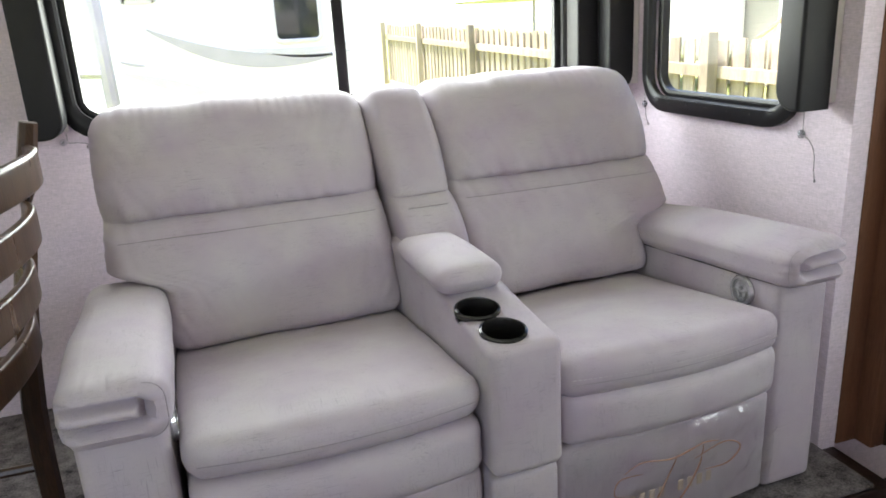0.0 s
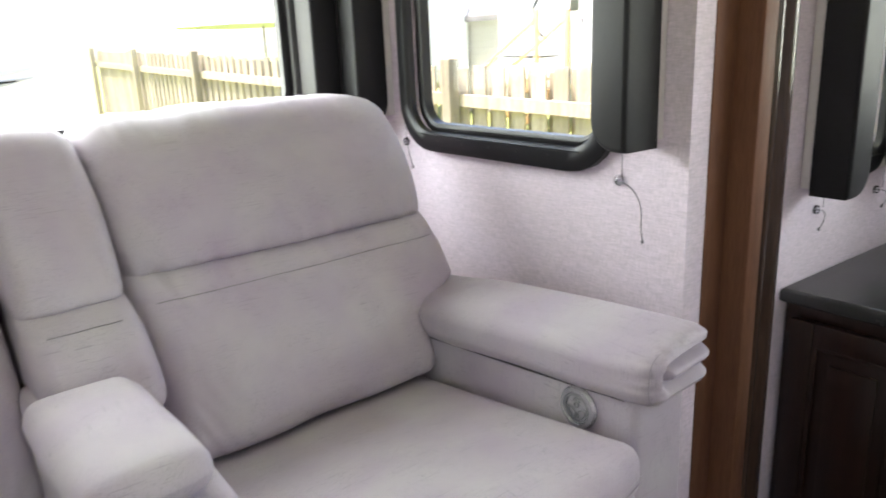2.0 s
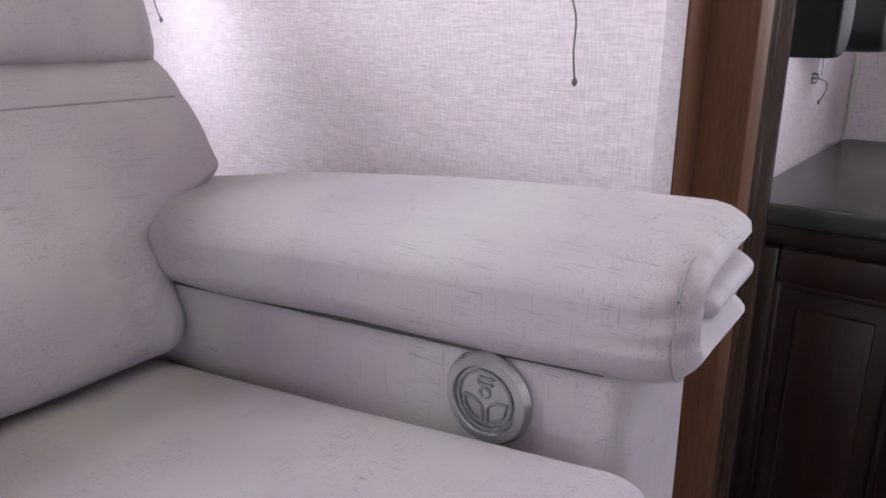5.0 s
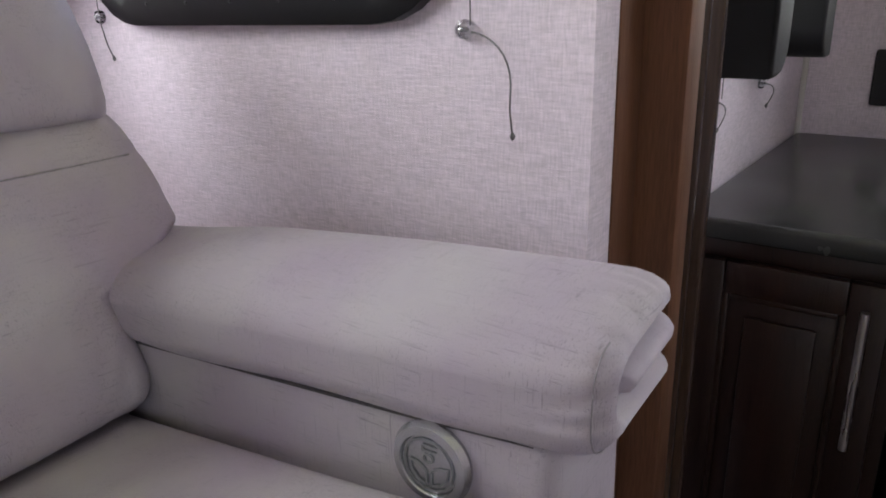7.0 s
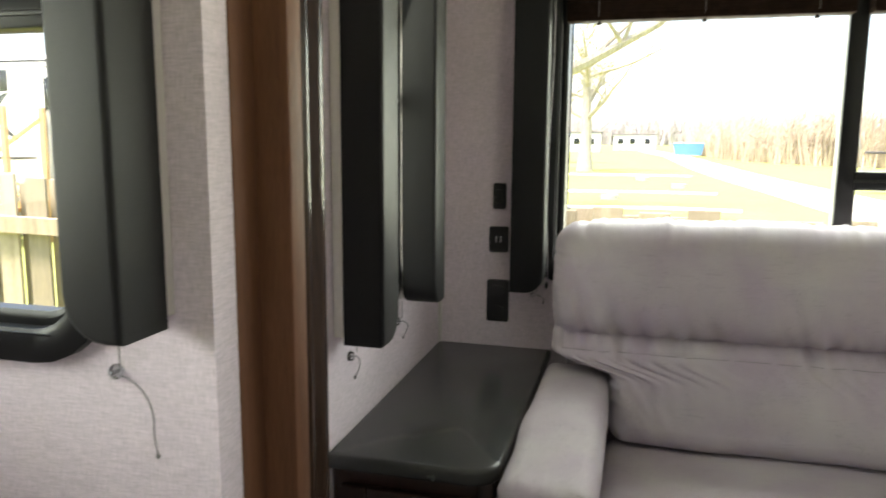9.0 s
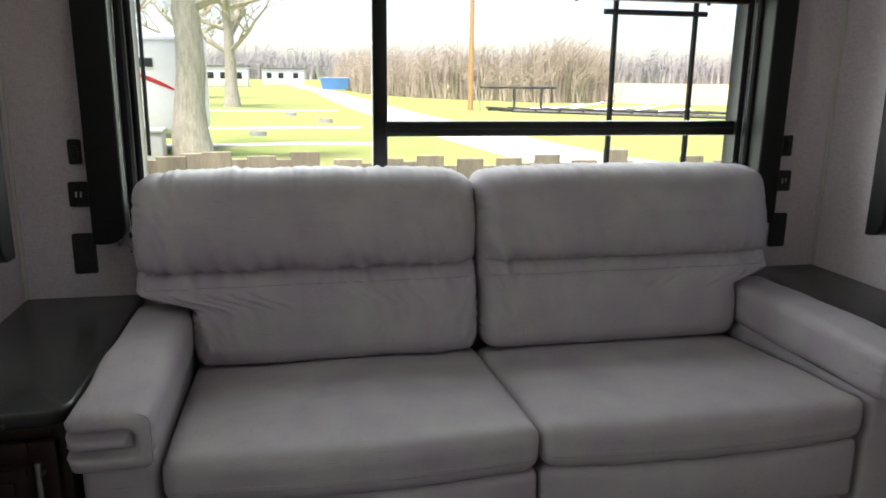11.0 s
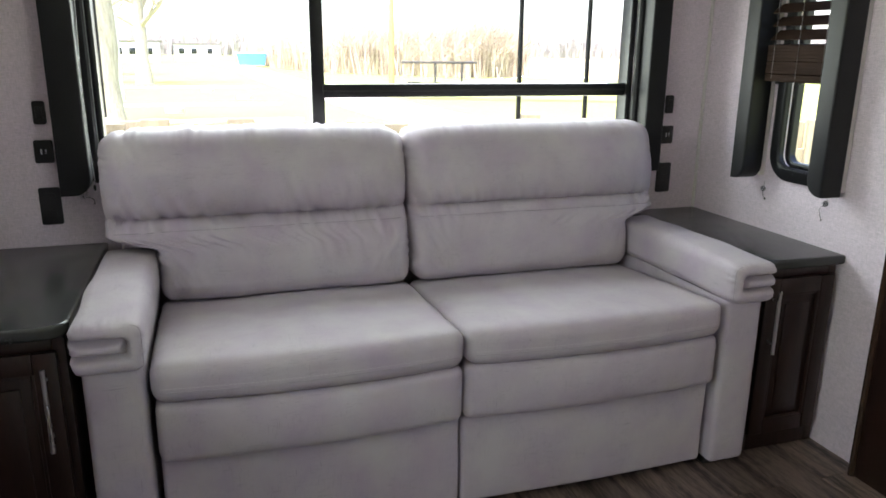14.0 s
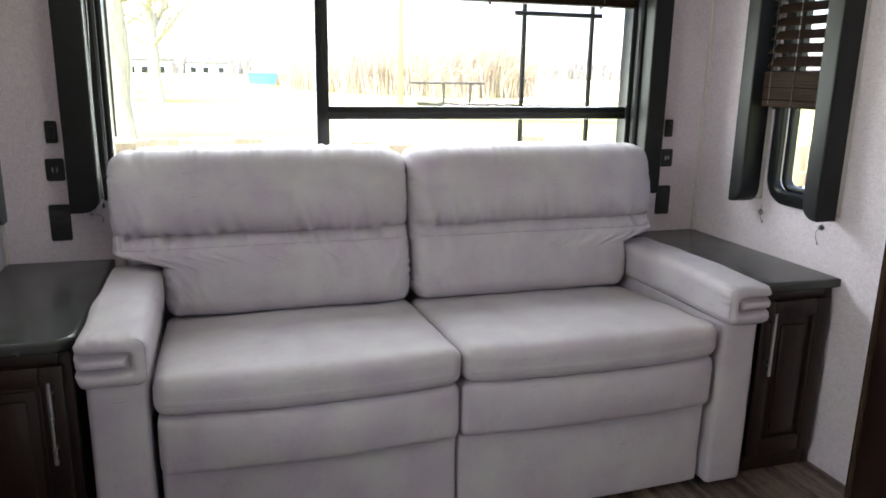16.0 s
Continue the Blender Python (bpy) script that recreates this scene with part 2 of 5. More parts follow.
CARPET = material("grey_brown_carpet", (0.17, 0.15, 0.15), rough=0.95, scale=30, fine=230, vary=0.5, bump=0.4, fine_bump=1.5)
SCRIPT = material("copper_print", (0.34, 0.19, 0.13), rough=0.4, metal=0.2, bump=0)
RED_PRINT = material("orange_reflector", (0.6, 0.1, 0.02), rough=0.3, bump=0)
SEAT_WEAVE = woven("speckled_grey_seat_cloth", (0.42, 0.4, 0.38), scale=160, depth=0.5, dark=0.35, contrast=2.0)

# ---- mesh helpers ----


def part(name, bm, mat, parent=None, label="", smooth=True, sharp=38):
    """Links a bmesh, given in world coordinates, as one mesh object under a thing or a part."""
    mesh = bpy.data.meshes.new(name)
    bm.normal_update()
    if smooth:
        for f in bm.faces:
            f.smooth = True
        limit = radians(sharp)
        for e in bm.edges:
            if len(e.link_faces) == 2 and e.calc_face_angle(0) > limit:
                e.smooth = False
    bm.to_mesh(mesh)
    bm.free()
    mesh.materials.append(mat)
    ob = new(name, mesh)
    if parent is not None:
        ob.parent = parent
        ob.matrix_parent_inverse = parent.matrix_basis.inverted()
    if label:
        ob["label"] = label
    return ob


def thing(name, base, label, category, group="", kind=""):
    ob = new(name)
    ob.empty_display_size = 0.1
    ob.matrix_basis = Matrix.Translation(base)
    return tagged(ob, label, category, group, kind)


def solo(name, bm, mat, label, category="", kind="", group="", **k):
    return tagged(part(name, bm, mat, **k), label, category, group, kind)


def soft_box(lo, hi, r=0.03, bulge=(0, 0, 0), steps=(8, 8, 8), shape=None, wrinkle=0.0, seed=0.0):
    """A rounded, swollen box between two corners: cushions, pads and bevelled boards."""
    lo, hi = Vector(lo), Vector(hi)
    mid, half = (lo + hi) / 2, (hi - lo) / 2
    r = min(r, *[h * 0.999 for h in half])
    marks = []
    for h, n in zip(half, steps):
        arc = [r * (1 - math.cos(a * math.pi / 8)) for a in range(0, 5)]
        inner = [-(h - r) + 2 * (h - r) * k / max(1, n) for k in range(1, n)] if h - r > 1e-5 else []
        row = [-h + a for a in arc] + inner + [h - a for a in reversed(arc)]
        clean = [row[0]]
        for v in row[1:]:
            if v - clean[-1] > 1e-6:
                clean.append(v)
        marks.append(clean)
    bm = bmesh.new()
    made = {}
    top = [len(m) - 1 for m in marks]

    def vert(ijk):
        if ijk not in made:
            p = Vector([marks[a][ijk[a]] for a in range(3)])
            core = Vector([max(-(half[a] - r), min(half[a] - r, p[a])) for a in range(3)])
            away = p - core
            if away.length > 1e-9:
                p = core + away.normalized() * r
            u = [p[a] / half[a] for a in range(3)]
            for a in range(3):
                if bulge[a]:
                    b, c = (a + 1) % 3, (a + 2) % 3
                    p[a] += bulge[a] * u[a] * (1 - u[b] ** 2) * (1 - u[c] ** 2)
            p = p + mid
            if wrinkle:
                q = p * 7 + Vector((seed, seed * 1.7, -seed))
                p = p + Vector((noise.noise(q), noise.noise(q + Vector((9, 0, 0))), noise.noise(q + Vector((0, 9, 0))))) * wrinkle
            if shape:
                p = Vector(shape(p))
            made[ijk] = bm.verts.new(p)
        return made[ijk]

    for a in range(3):
        b, c = (a + 1) % 3, (a + 2) % 3
        for side in (0, top[a]):
            for i in range(top[b]):
                for j in range(top[c]):
                    ring = []
                    for di, dj in ((0, 0), (1, 0), (1, 1), (0, 1)):
                        k = [0, 0, 0]
                        k[a], k[b], k[c] = side, i + di, j + dj
                        ring.append(vert(tuple(k)))
                    if side == 0:
                        ring.reverse()
                    bm.faces.new(ring)
    return bm


def sheet(m, x0, x1, y0, y1, z):
    """One flat face towards local +z: a sheet of glass."""
    bm = bmesh.new()
    bm.faces.new([bm.verts.new(p) for p in ((x0, y0, z), (x1, y0, z), (x1, y1, z), (x0, y1, z))])
    return moved(bm, m)


def box(lo, hi, bevel=0.003):
    """A board with small rounded edges."""
    lo2 = [min(a, b) for a, b in zip(lo, hi)]
    hi2 = [max(a, b) for a, b in zip(lo, hi)]
    bm = bmesh.new()
    bmesh.ops.create_cube(bm, size=1.0)
    for v in bm.verts:
        v.co = [(a + b) / 2 + (b - a) * c for a, b, c in zip(lo2, hi2, v.co)]
    if bevel:
        bmesh.ops.bevel(bm, geom=bm.edges[:], offset=min(bevel, 0.45 * min(b - a for a, b in zip(lo2, hi2))), segments=2, profile=0.5, affect="EDGES")
    return bm


def joined(*parts):
    """Several bmeshes as one."""
    out = bmesh.new()
    for bm in parts:
        mesh = bpy.data.meshes.new("part")
        bm.to_mesh(mesh)
        bm.free()
        out.from_mesh(mesh)
        bpy.data.meshes.remove(mesh)
    return out


def moved(bm, m):
    bm.transform(m)
    if m.to_3x3().determinant() < 0:
        bmesh.ops.reverse_faces(bm, faces=bm.faces[:])
    return bm


def tube(points, radius, sides=6, cap=True, closed=False):
    """A round bar along points; radius may be one number or one for each point."""
    pts = [Vector(p) for p in points]
    radii = radius if isinstance(radius, (list, tuple)) else [radius] * len(pts)
    bm = bmesh.new()
    rings = []
    up = Vector((0, 0, 1))
    for i, p in enumerate(pts):
        a, b = (pts[i - 1], pts[(i + 1) % len(pts)]) if closed else (pts[max(0, i - 1)], pts[min(len(pts) - 1, i + 1)])
        along = (b - a).normalized()
        side = along.cross(up)
        if side.length < 0.2:
            side = along.cross(Vector((1, 0, 0)))
        side.normalize()
        other = side.cross(along)
        rings.append([bm.verts.new(p + radii[i] * (math.cos(k * math.tau / sides) * side + math.sin(k * math.tau / sides) * other)) for k in range(sides)])
    pairs = list(zip(rings, rings[1:])) + ([(rings[-1], rings[0])] if closed else [])
    for r0, r1 in pairs:
        for k in range(sides):
            bm.faces.new((r0[k], r0[(k + 1) % sides], r1[(k + 1) % sides], r1[k]))
    if cap and not closed:
        bm.faces.new(rings[0][::-1])
        bm.faces.new(rings[-1])
    bmesh.ops.recalc_face_normals(bm, faces=bm.faces[:])
    return bm


def lathe(profile, centre, axis="z", sides=28):
    """A turned shape from (radius, height) pairs."""
    bm = bmesh.new()
    rings = []
    for r, h in profile:
        rings.append([bm.verts.new((r * math.cos(k * math.tau / sides), r * math.sin(k * math.tau / sides), h)) for k in range(sides)])
    for r0, r1 in zip(rings, rings[1:]):
        for k in range(sides):
            bm.faces.new((r0[k], r0[(k + 1) % sides], r1[(k + 1) % sides], r1[k]))
    bm.faces.new(rings[0][::-1])
    bm.faces.new(rings[-1])
    turn = {"z": pose(0, 0, 0), "x": pose(0, 0, 0, 0, 90, 0), "-x": pose(0, 0, 0, 0, -90, 0), "y": pose(0, 0, 0, -90, 0, 0), "-y": pose(0, 0, 0, 90, 0, 0)}[axis]
    return moved(bm, Matrix.Translation(centre) @ turn)


def rounded_rect(w, h, r, n=6):
    out = []
    for cx, cy, start in ((w / 2 - r, h / 2 - r, 0), (-w / 2 + r, h / 2 - r, 90), (-w / 2 + r, -h / 2 + r, 180), (w / 2 - r, -h / 2 + r, 270)):
        for k in range(n + 1):
            a = radians(start + 90 * k / n)
            out.append((cx + r * math.cos(a), cy + r * math.sin(a)))
    return out


def ring_frame(w, h, r, width, depth, m, lip=0.0):
    """A rounded rectangular frame with depth, its front at local z = depth, placed by m (local x across, y up, z towards the room)."""
    outer, inner = rounded_rect(w, h, r), rounded_rect(w - 2 * width, h - 2 * width, max(0.005, r - width))
    bm = bmesh.new()
    loops = []
    for loop, z in ((outer, 0), (outer, depth * 0.75), ([(x * (1 - 0.012 / w * 2), y * (1 - 0.012 / h * 2)) for x, y in outer], depth),
                    ([(x * (1 + 0.008 / w * 2), y * (1 + 0.008 / h * 2)) for x, y in inner], depth), (inner, depth * 0.7), (inner, -lip)):
        loops.append([bm.verts.new((x, y, z)) for x, y in loop])
    n = len(outer)
    for a, b in zip(loops, loops[1:]):
        for k in range(n):
            bm.faces.new((a[k], a[(k + 1) % n], b[(k + 1) % n], b[k]))
    bmesh.ops.recalc_face_normals(bm, faces=bm.faces[:])
    return moved(bm, m)


def prism(outline, axis_from, axis_to, m=None):
    """An outline in local x, y drawn out along local z."""
    bm = bmesh.new()
    a = [bm.verts.new((x, y, axis_from)) for x, y in outline]
    b = [bm.verts.new((x, y, axis_to)) for x, y in outline]
    n = len(outline)
    for k in range(n):
        bm.faces.new((a[k], a[(k + 1) % n], b[(k + 1) % n], b[k]))
    bm.faces.new(a[::-1])
    bm.faces.new(b)
    bmesh.ops.recalc_face_normals(bm, faces=bm.faces[:])
    return moved(bm, m) if m else bm


def holed_wall(lo, hi, holes, m, thick):
    """A wall in local x (along) and y (up), thick along local -z, with rectangular openings (x0, x1, y0, y1) cut through."""
    xs = sorted({lo[0], hi[0], *[h[0] for h in holes], *[h[1] for h in holes]})
    ys = sorted({lo[1], hi[1], *[h[2] for h in holes], *[h[3] for h in holes]})

    def solid(i, j):
        if not (0 <= i < len(xs) - 1 and 0 <= j < len(ys) - 1):
            return False
        x, y = (xs[i] + xs[i + 1]) / 2, (ys[j] + ys[j + 1]) / 2
        return not any(h[0] < x < h[1] and h[2] < y < h[3] for h in holes)

    bm = bmesh.new()
    verts = {}

    def v(i, j, k):
        if (i, j, k) not in verts:
            verts[i, j, k] = bm.verts.new((xs[i], ys[j], -thick * k))
        return verts[i, j, k]

    for i in range(len(xs) - 1):
        for j in range(len(ys) - 1):
            if not solid(i, j):
                continue
            bm.faces.new((v(i, j, 0), v(i + 1, j, 0), v(i + 1, j + 1, 0), v(i, j + 1, 0)))
            bm.faces.new((v(i, j, 1), v(i, j + 1, 1), v(i + 1, j + 1, 1), v(i + 1, j, 1)))
            for di, dj, p, q in ((-1, 0, (0, 0), (0, 1)), (1, 0, (1, 0), (1, 1)), (0, -1, (0, 0), (1, 0)), (0, 1, (0, 1), (1, 1))):
                if not solid(i + di, j + dj):
                    bm.faces.new((v(i + p[0], j + p[1], 0), v(i + p[0], j + p[1], 1), v(i + q[0], j + q[1], 1), v(i + q[0], j + q[1], 0)))
    bmesh.ops.recalc_face_normals(bm, faces=bm.faces[:])
    return moved(bm, m)


# local frames of the walls: x along the wall, y up, z into the room
def frame_of(origin, along, into):
    a, n = Vector(along), Vector(into)
    up = Vector((0, 0, 1))
    m = Matrix((a, up, n)).transposed().to_4x4()
    return Matrix.Translation(origin) @ m


ON_REAR = frame_of((REAR, 0, 0), (0, -1, 0), (-1, 0, 0))            # local x = -y
ON_LEFT = frame_of((0, LEFT, 0), (1, 0, 0), (0, -1, 0))
ON_RIGHT = frame_of((0, RIGHT, 0), (-1, 0, 0), (0, 1, 0))           # local x = -x
ON_END = frame_of((SLIDE_END, 0, 0), (0, -1, 0), (-1, 0, 0))        # local x = -y
ON_BACK = frame_of((0, SLIDE_BACK, 0), (1, 0, 0), (0, -1, 0))

# ---- the caravan's shell ----


def wall(name, lo, hi, holes, m, label, mat=WALLPAPER, thick=WALL):
    return solo(name, holed_wall(lo, hi, holes, m, thick), mat, label, "wall", "structure", smooth=False)


wall("wall_rear", (-LEFT - WALL, -0.05), (-RIGHT + WALL, CEIL), [(-0.885, 1.035, 0.86, 1.86)], ON_REAR, "linen-textured pale pink wallpaper round the rear window", thick=0.09)
wall("wall_left_rear", (SLIDE_END + 0.06, -0.05), (REAR, CEIL), [(2.87, 3.15, 0.87, 1.70)], ON_LEFT, "linen-textured wallpaper beside the slide-out")
wall("wall_right", (-REAR, -0.05), (-FRONT, CEIL), [(-3.10, -2.835, 0.86, 1.70), (-0.45, 1.05, 0.95, 1.75), (1.95, 2.65, 0.02, 1.9)], ON_RIGHT, "linen-textured wallpaper with a narrow window")
wall("wall_slide_end", (-SLIDE_BACK, -0.05), (-1.113, CEIL), [(-1.848, -1.282, 0.962, 1.713)], ON_END, "linen-textured pinkish wallpaper on the slide-out end")
wall("wall_slide_back", (SLIDE_FRONT, -0.05), (SLIDE_END + WALL, CEIL), [(0.726, 2.184, 0.991, 1.744)], ON_BACK, "linen-textured wallpaper behind the recliner loveseat")
solo("wall_slide_front", box((SLIDE_FRONT - WALL, LEFT, -0.05), (SLIDE_FRONT, SLIDE_BACK, CEIL), 0), WALLPAPER, "linen-textured wallpaper closing the slide-out", "wall", "structure", smooth=False)
solo("wall_left_front", box((FRONT, LEFT, -0.05), (SLIDE_FRONT - WALL - 0.002, LEFT + WALL, CEIL), 0), WALLPAPER, "linen-textured wallpaper on the side wall", "wall", "structure", smooth=False)
solo("wall_front", box((FRONT - WALL, RIGHT - WALL, -0.05), (FRONT, LEFT + WALL, CEIL), 0), PLAIN_WALL, "plain wall board closing the living area", "wall", "structure", smooth=False)
solo("ceiling", box((FRONT - WALL, RIGHT - WALL, CEIL), (REAR + 0.09, SLIDE_BACK + WALL, CEIL + 0.06), 0), CEILING_MAT, "white ceiling board over the living area", "ceiling", "structure", smooth=False)
floor = solo("floor", box((FRONT, RIGHT, -0.06), (REAR, LEFT, -0.008), 0), material("floor_underlay", (0.05, 0.045, 0.04), rough=0.8), "dark grey-brown wood-look vinyl plank floor", "floor", "structure", smooth=False)
solo("slide_floor", box((SLIDE_FRONT, 0.945, -0.007), (SLIDE_END + 0.05, SLIDE_BACK, STEP - 0.013), 0.004), DARK_WOOD, "dark wooden step edge under the raised slide-out floor", "step", "structure", smooth=False)
solo("carpet", box((SLIDE_FRONT, 0.95, STEP - 0.012), (SLIDE_END, SLIDE_BACK, STEP), 0.004), CARPET, "speckled grey-brown carpet of the slide-out floor", "carpet", "structure", smooth=False)

# slide-out trim: a flat brown board, then a fluted lacquered moulding
trim = thing("slide_out_trim", (2.45, 1.11, 0), "medium brown wooden slide-out post with glossy dark moulding", "trim", kind="structure")
part("board", box((SLIDE_END + 0.0515, 1.111, STEP - 0.007), (2.458, 1.1235, CEIL), 0.003), TRIM_WOOD, trim)
part("backing", box((SLIDE_END + 0.0515, 1.124, STEP - 0.007), (2.457, LEFT - 0.001, CEIL), 0.002), TRIM_WOOD, trim)
part("edge_board", box((2.4583, 1.066, STEP - 0.007), (2.4985, LEFT - 0.001, CEIL), 0.004), TRIM_WOOD, trim)
flutes = [(2.4987, LEFT - 0.001), (2.4987, 1.068), (2.501, 1.064), (2.506, 1.062), (2.511, 1.067), (2.517, 1.071), (2.522, 1.068), (2.527, 1.061), (2.535, 1.057), (2.543, 1.058), (2.547, 1.064), (2.547, LEFT - 0.001)]
part("moulding", prism(flutes, STEP - 0.007, CEIL), GLAZED, trim, "glossy dark fluted moulding", sharp=75)

post = thing("wall_post", (2.50, -1.30, 0), "dark brown wooden trim post on the side wall", "trim", kind="structure")
part("board", box((2.44, RIGHT, 0), (2.585, RIGHT + 0.05, CEIL), 0.004), DARK_WOOD, post)
part("moulding", tube([(2.575, RIGHT + 0.052, 0), (2.575, RIGHT + 0.052, CEIL)], 0.010, 8), GLAZED, post)

# corner strips of the wallpaper
for k, (cx, cy, sx, sy) in enumerate(((REAR, LEFT, -1, -1), (REAR, RIGHT, -1, 1), (SLIDE_END, SLIDE_BACK, -1, -1))):
    solo("trim", box((cx + sx * 0.001, cy + sy * 0.001, 0), (cx + sx * 0.012, cy + sy * 0.012, CEIL), 0.003), PLAIN_WALL, "thin pale corner strip between wallpapered walls", "trim", "structure")


# ---- windows ----
def bar(m, x0, x1, y0, y1, z0, z1, bevel=0.004):
    return moved(box((x0, y0, z0), (x1, y1, z1), bevel), m)


def window(name, m, x0, x1, y0, y1, r, rim, deep, label, uprights=(), rails=(), proud=0.022, screws=True):
    cx, cy, w, h = (x0 + x1) / 2, (y0 + y1) / 2, x1 - x0, y1 - y0
    at = m @ Matrix.Translation((cx, cy, 0))
    ob = thing(name, m @ Vector((cx, y0, 0)), label, "window", kind="structure")
    part("window_frame", ring_frame(w, h, r, rim, proud, at, lip=0.0), BLACK, ob)
    part("inner_frame", ring_frame(w - 2 * rim + 0.012, h - 2 * rim + 0.012, max(0.01, r - rim + 0.006), 0.022, 0.012, at @ Matrix.Translation((0, 0, -0.02)), lip=deep - 0.02), BLACK, ob)
    for x, wd in uprights:
        part("mullion", bar(m, x - wd / 2, x + wd / 2, y0 + rim, y1 - rim, -deep + 0.006, -deep + 0.045), BLACK, ob)
    for xa, xb, y, ht in rails:
        part("rail", bar(m, xa, xb, y - ht / 2, y + ht / 2, -deep + 0.012, -deep + 0.050), BLACK, ob)
        part("rail_groove", bar(m, xa, xb, y - 0.003, y + 0.003, -deep + 0.050, -deep + 0.053, 0.001), BLACK_PLASTIC, ob)
    pane = part("pane", sheet(m, x0 + rim * 0.6, x1 - rim * 0.6, y0 + rim * 0.6, y1 - rim * 0.6, -deep), CLEAR, ob, smooth=False)
    pane.visible_shadow = False
    # track ribs and screws along the sill
    part("sill_track", joined(*[bar(m, x0 + r * 0.7, x1 - r * 0.7, y0 + rim * f, y0 + rim * f + 0.003, proud - 0.002, proud + 0.0012, 0.0006) for f in (0.86,)]), BLACK, ob)
    if screws:
        n = max(2, int(w / 0.12))
        for k in range(n):
            x = x0 + r + (w - 2 * r) * (k + 0.5) / n
            part("screw", lathe([(0.0024, 0), (0.0022, 0.0012), (0.001, 0.0014)], m @ Vector((x, y0 + rim * 0.64, proud + 0.003)), {(-1, 0): "-x", (0, -1): "-y", (0, 1): "y"}[round(m[0][2]), round(m[1][2])], 8), BLACK_PLASTIC, ob)
    return ob


window("window_rear", ON_REAR, -0.90, 1.06, 0.83, 1.88, 0.07, 0.055, 0.075, "wide rear window with black aluminium frame and slider",
       uprights=[(-0.165, 0.044)], rails=[(-0.15, 1.0, 1.108, 0.045)])
window("window_lounge", ON_BACK, 0.69, 2.22, 0.955, 1.78, 0.11, 0.05, 0.035, "wide lounge window with black rounded frame", uprights=[(1.462, 0.034)])
window("window_slide_end", ON_END, -1.885, -1.245, 0.925, 1.75, 0.11, 0.043, 0.035, "small slide-out window in a black rounded frame", rails=[(-1.83, -1.30, 1.34, 0.035)])
window("window_left", ON_LEFT, 2.84, 3.18, 0.84, 1.73, 0.09, 0.045, 0.035, "narrow side window in a black rounded frame", rails=[(2.88, 3.14, 1.28, 0.03)])
window("window_right", ON_RIGHT, -3.125, -2.81, 0.83, 1.73, 0.09, 0.045, 0.035, "narrow side window in a black rounded frame")


# ---- valances ----
def leg_outline(x0, x1, y0, y1, r, side):
    """Upright board whose lower corner towards the window (side -1 left, 1 right) is rounded."""
    pts = []
    arc = [(r - r * math.sin(radians(a)), r - r * math.cos(radians(a))) for a in range(0, 91, 15)]  # from bottom edge up to the side
    if side < 0:
        pts += [(x1, y0)] + [(x1, y1), (x0, y1)] + [(x0 + dx, y0 + dy) for dx, dy in reversed(arc)]
    else:
        pts += [(x0, y0)] + [(x1 - dx, y0 + dy) for dx, dy in arc] + [(x1, y1), (x0, y1)]
    return pts


def padded(outline, z0, z1, m, bevel=0.008):
    bm = prism(outline, z0, z1)
    bmesh.ops.bevel(bm, geom=[e for e in bm.edges if abs(e.verts[0].co.z - e.verts[1].co.z) < 1e-6 and e.verts[0].co.z > (z0 + z1) / 2], offset=bevel, segments=3, profile=0.6, affect="EDGES")
    return moved(bm, m)


def valance(m, left, right, low, head, depth, where, drop=0.0):
    """Padded cloth surround: two hanging side boards and a header box across the top."""
    ob = thing("window_valance", m @ Vector(((left[0] + right[1]) / 2, head, 0)), "charcoal padded cloth valance with side legs round " + where, "valance")
    part("side_board", padded(leg_outline(*left, low, head, 0.05, 1), 0.024, depth, m), CHARCOAL, ob, sharp=60)
    part("side_board", padded(leg_outline(*right, low, head, 0.05, -1), 0.024, depth, m), CHARCOAL, ob, sharp=60)
    for x0, x1 in (left, right):
        part("backing_board", bar(m, x0 + 0.004, x1 - 0.004, low + 0.012, head, 0.0025, 0.0235, 0.002), PLAIN_WALL, ob, "pale backing board")
    part("header_board", padded([(left[0] - 0.005, head + 0.001), (right[1] + 0.005, head + 0.001), (right[1] + 0.005, head + 0.26), (left[0] - 0.005, head + 0.26)], 0.002, depth + 0.015, m), CHARCOAL, ob, sharp=60)
    return ob


valance(ON_REAR, (-0.955, -0.868), (1.022, 1.10), 0.81, 1.63, 0.085, "the rear window")
valance(ON_BACK, (0.635, 0.715), (2.18, 2.25), 0.972, 1.62, 0.10, "the lounge window")
valance(ON_END, (-2.0, -1.925), (-1.228, -1.157), 0.985, 1.62, 0.105, "the slide-out window")
valance(ON_LEFT, (2.80, 2.885), (3.135, 3.22), 0.835, 1.62, 0.10, "the narrow side window")
valance(ON_RIGHT, (-3.215, -3.15), (-2.865, -2.80), 0.82, 1.62, 0.10, "the narrow side window")


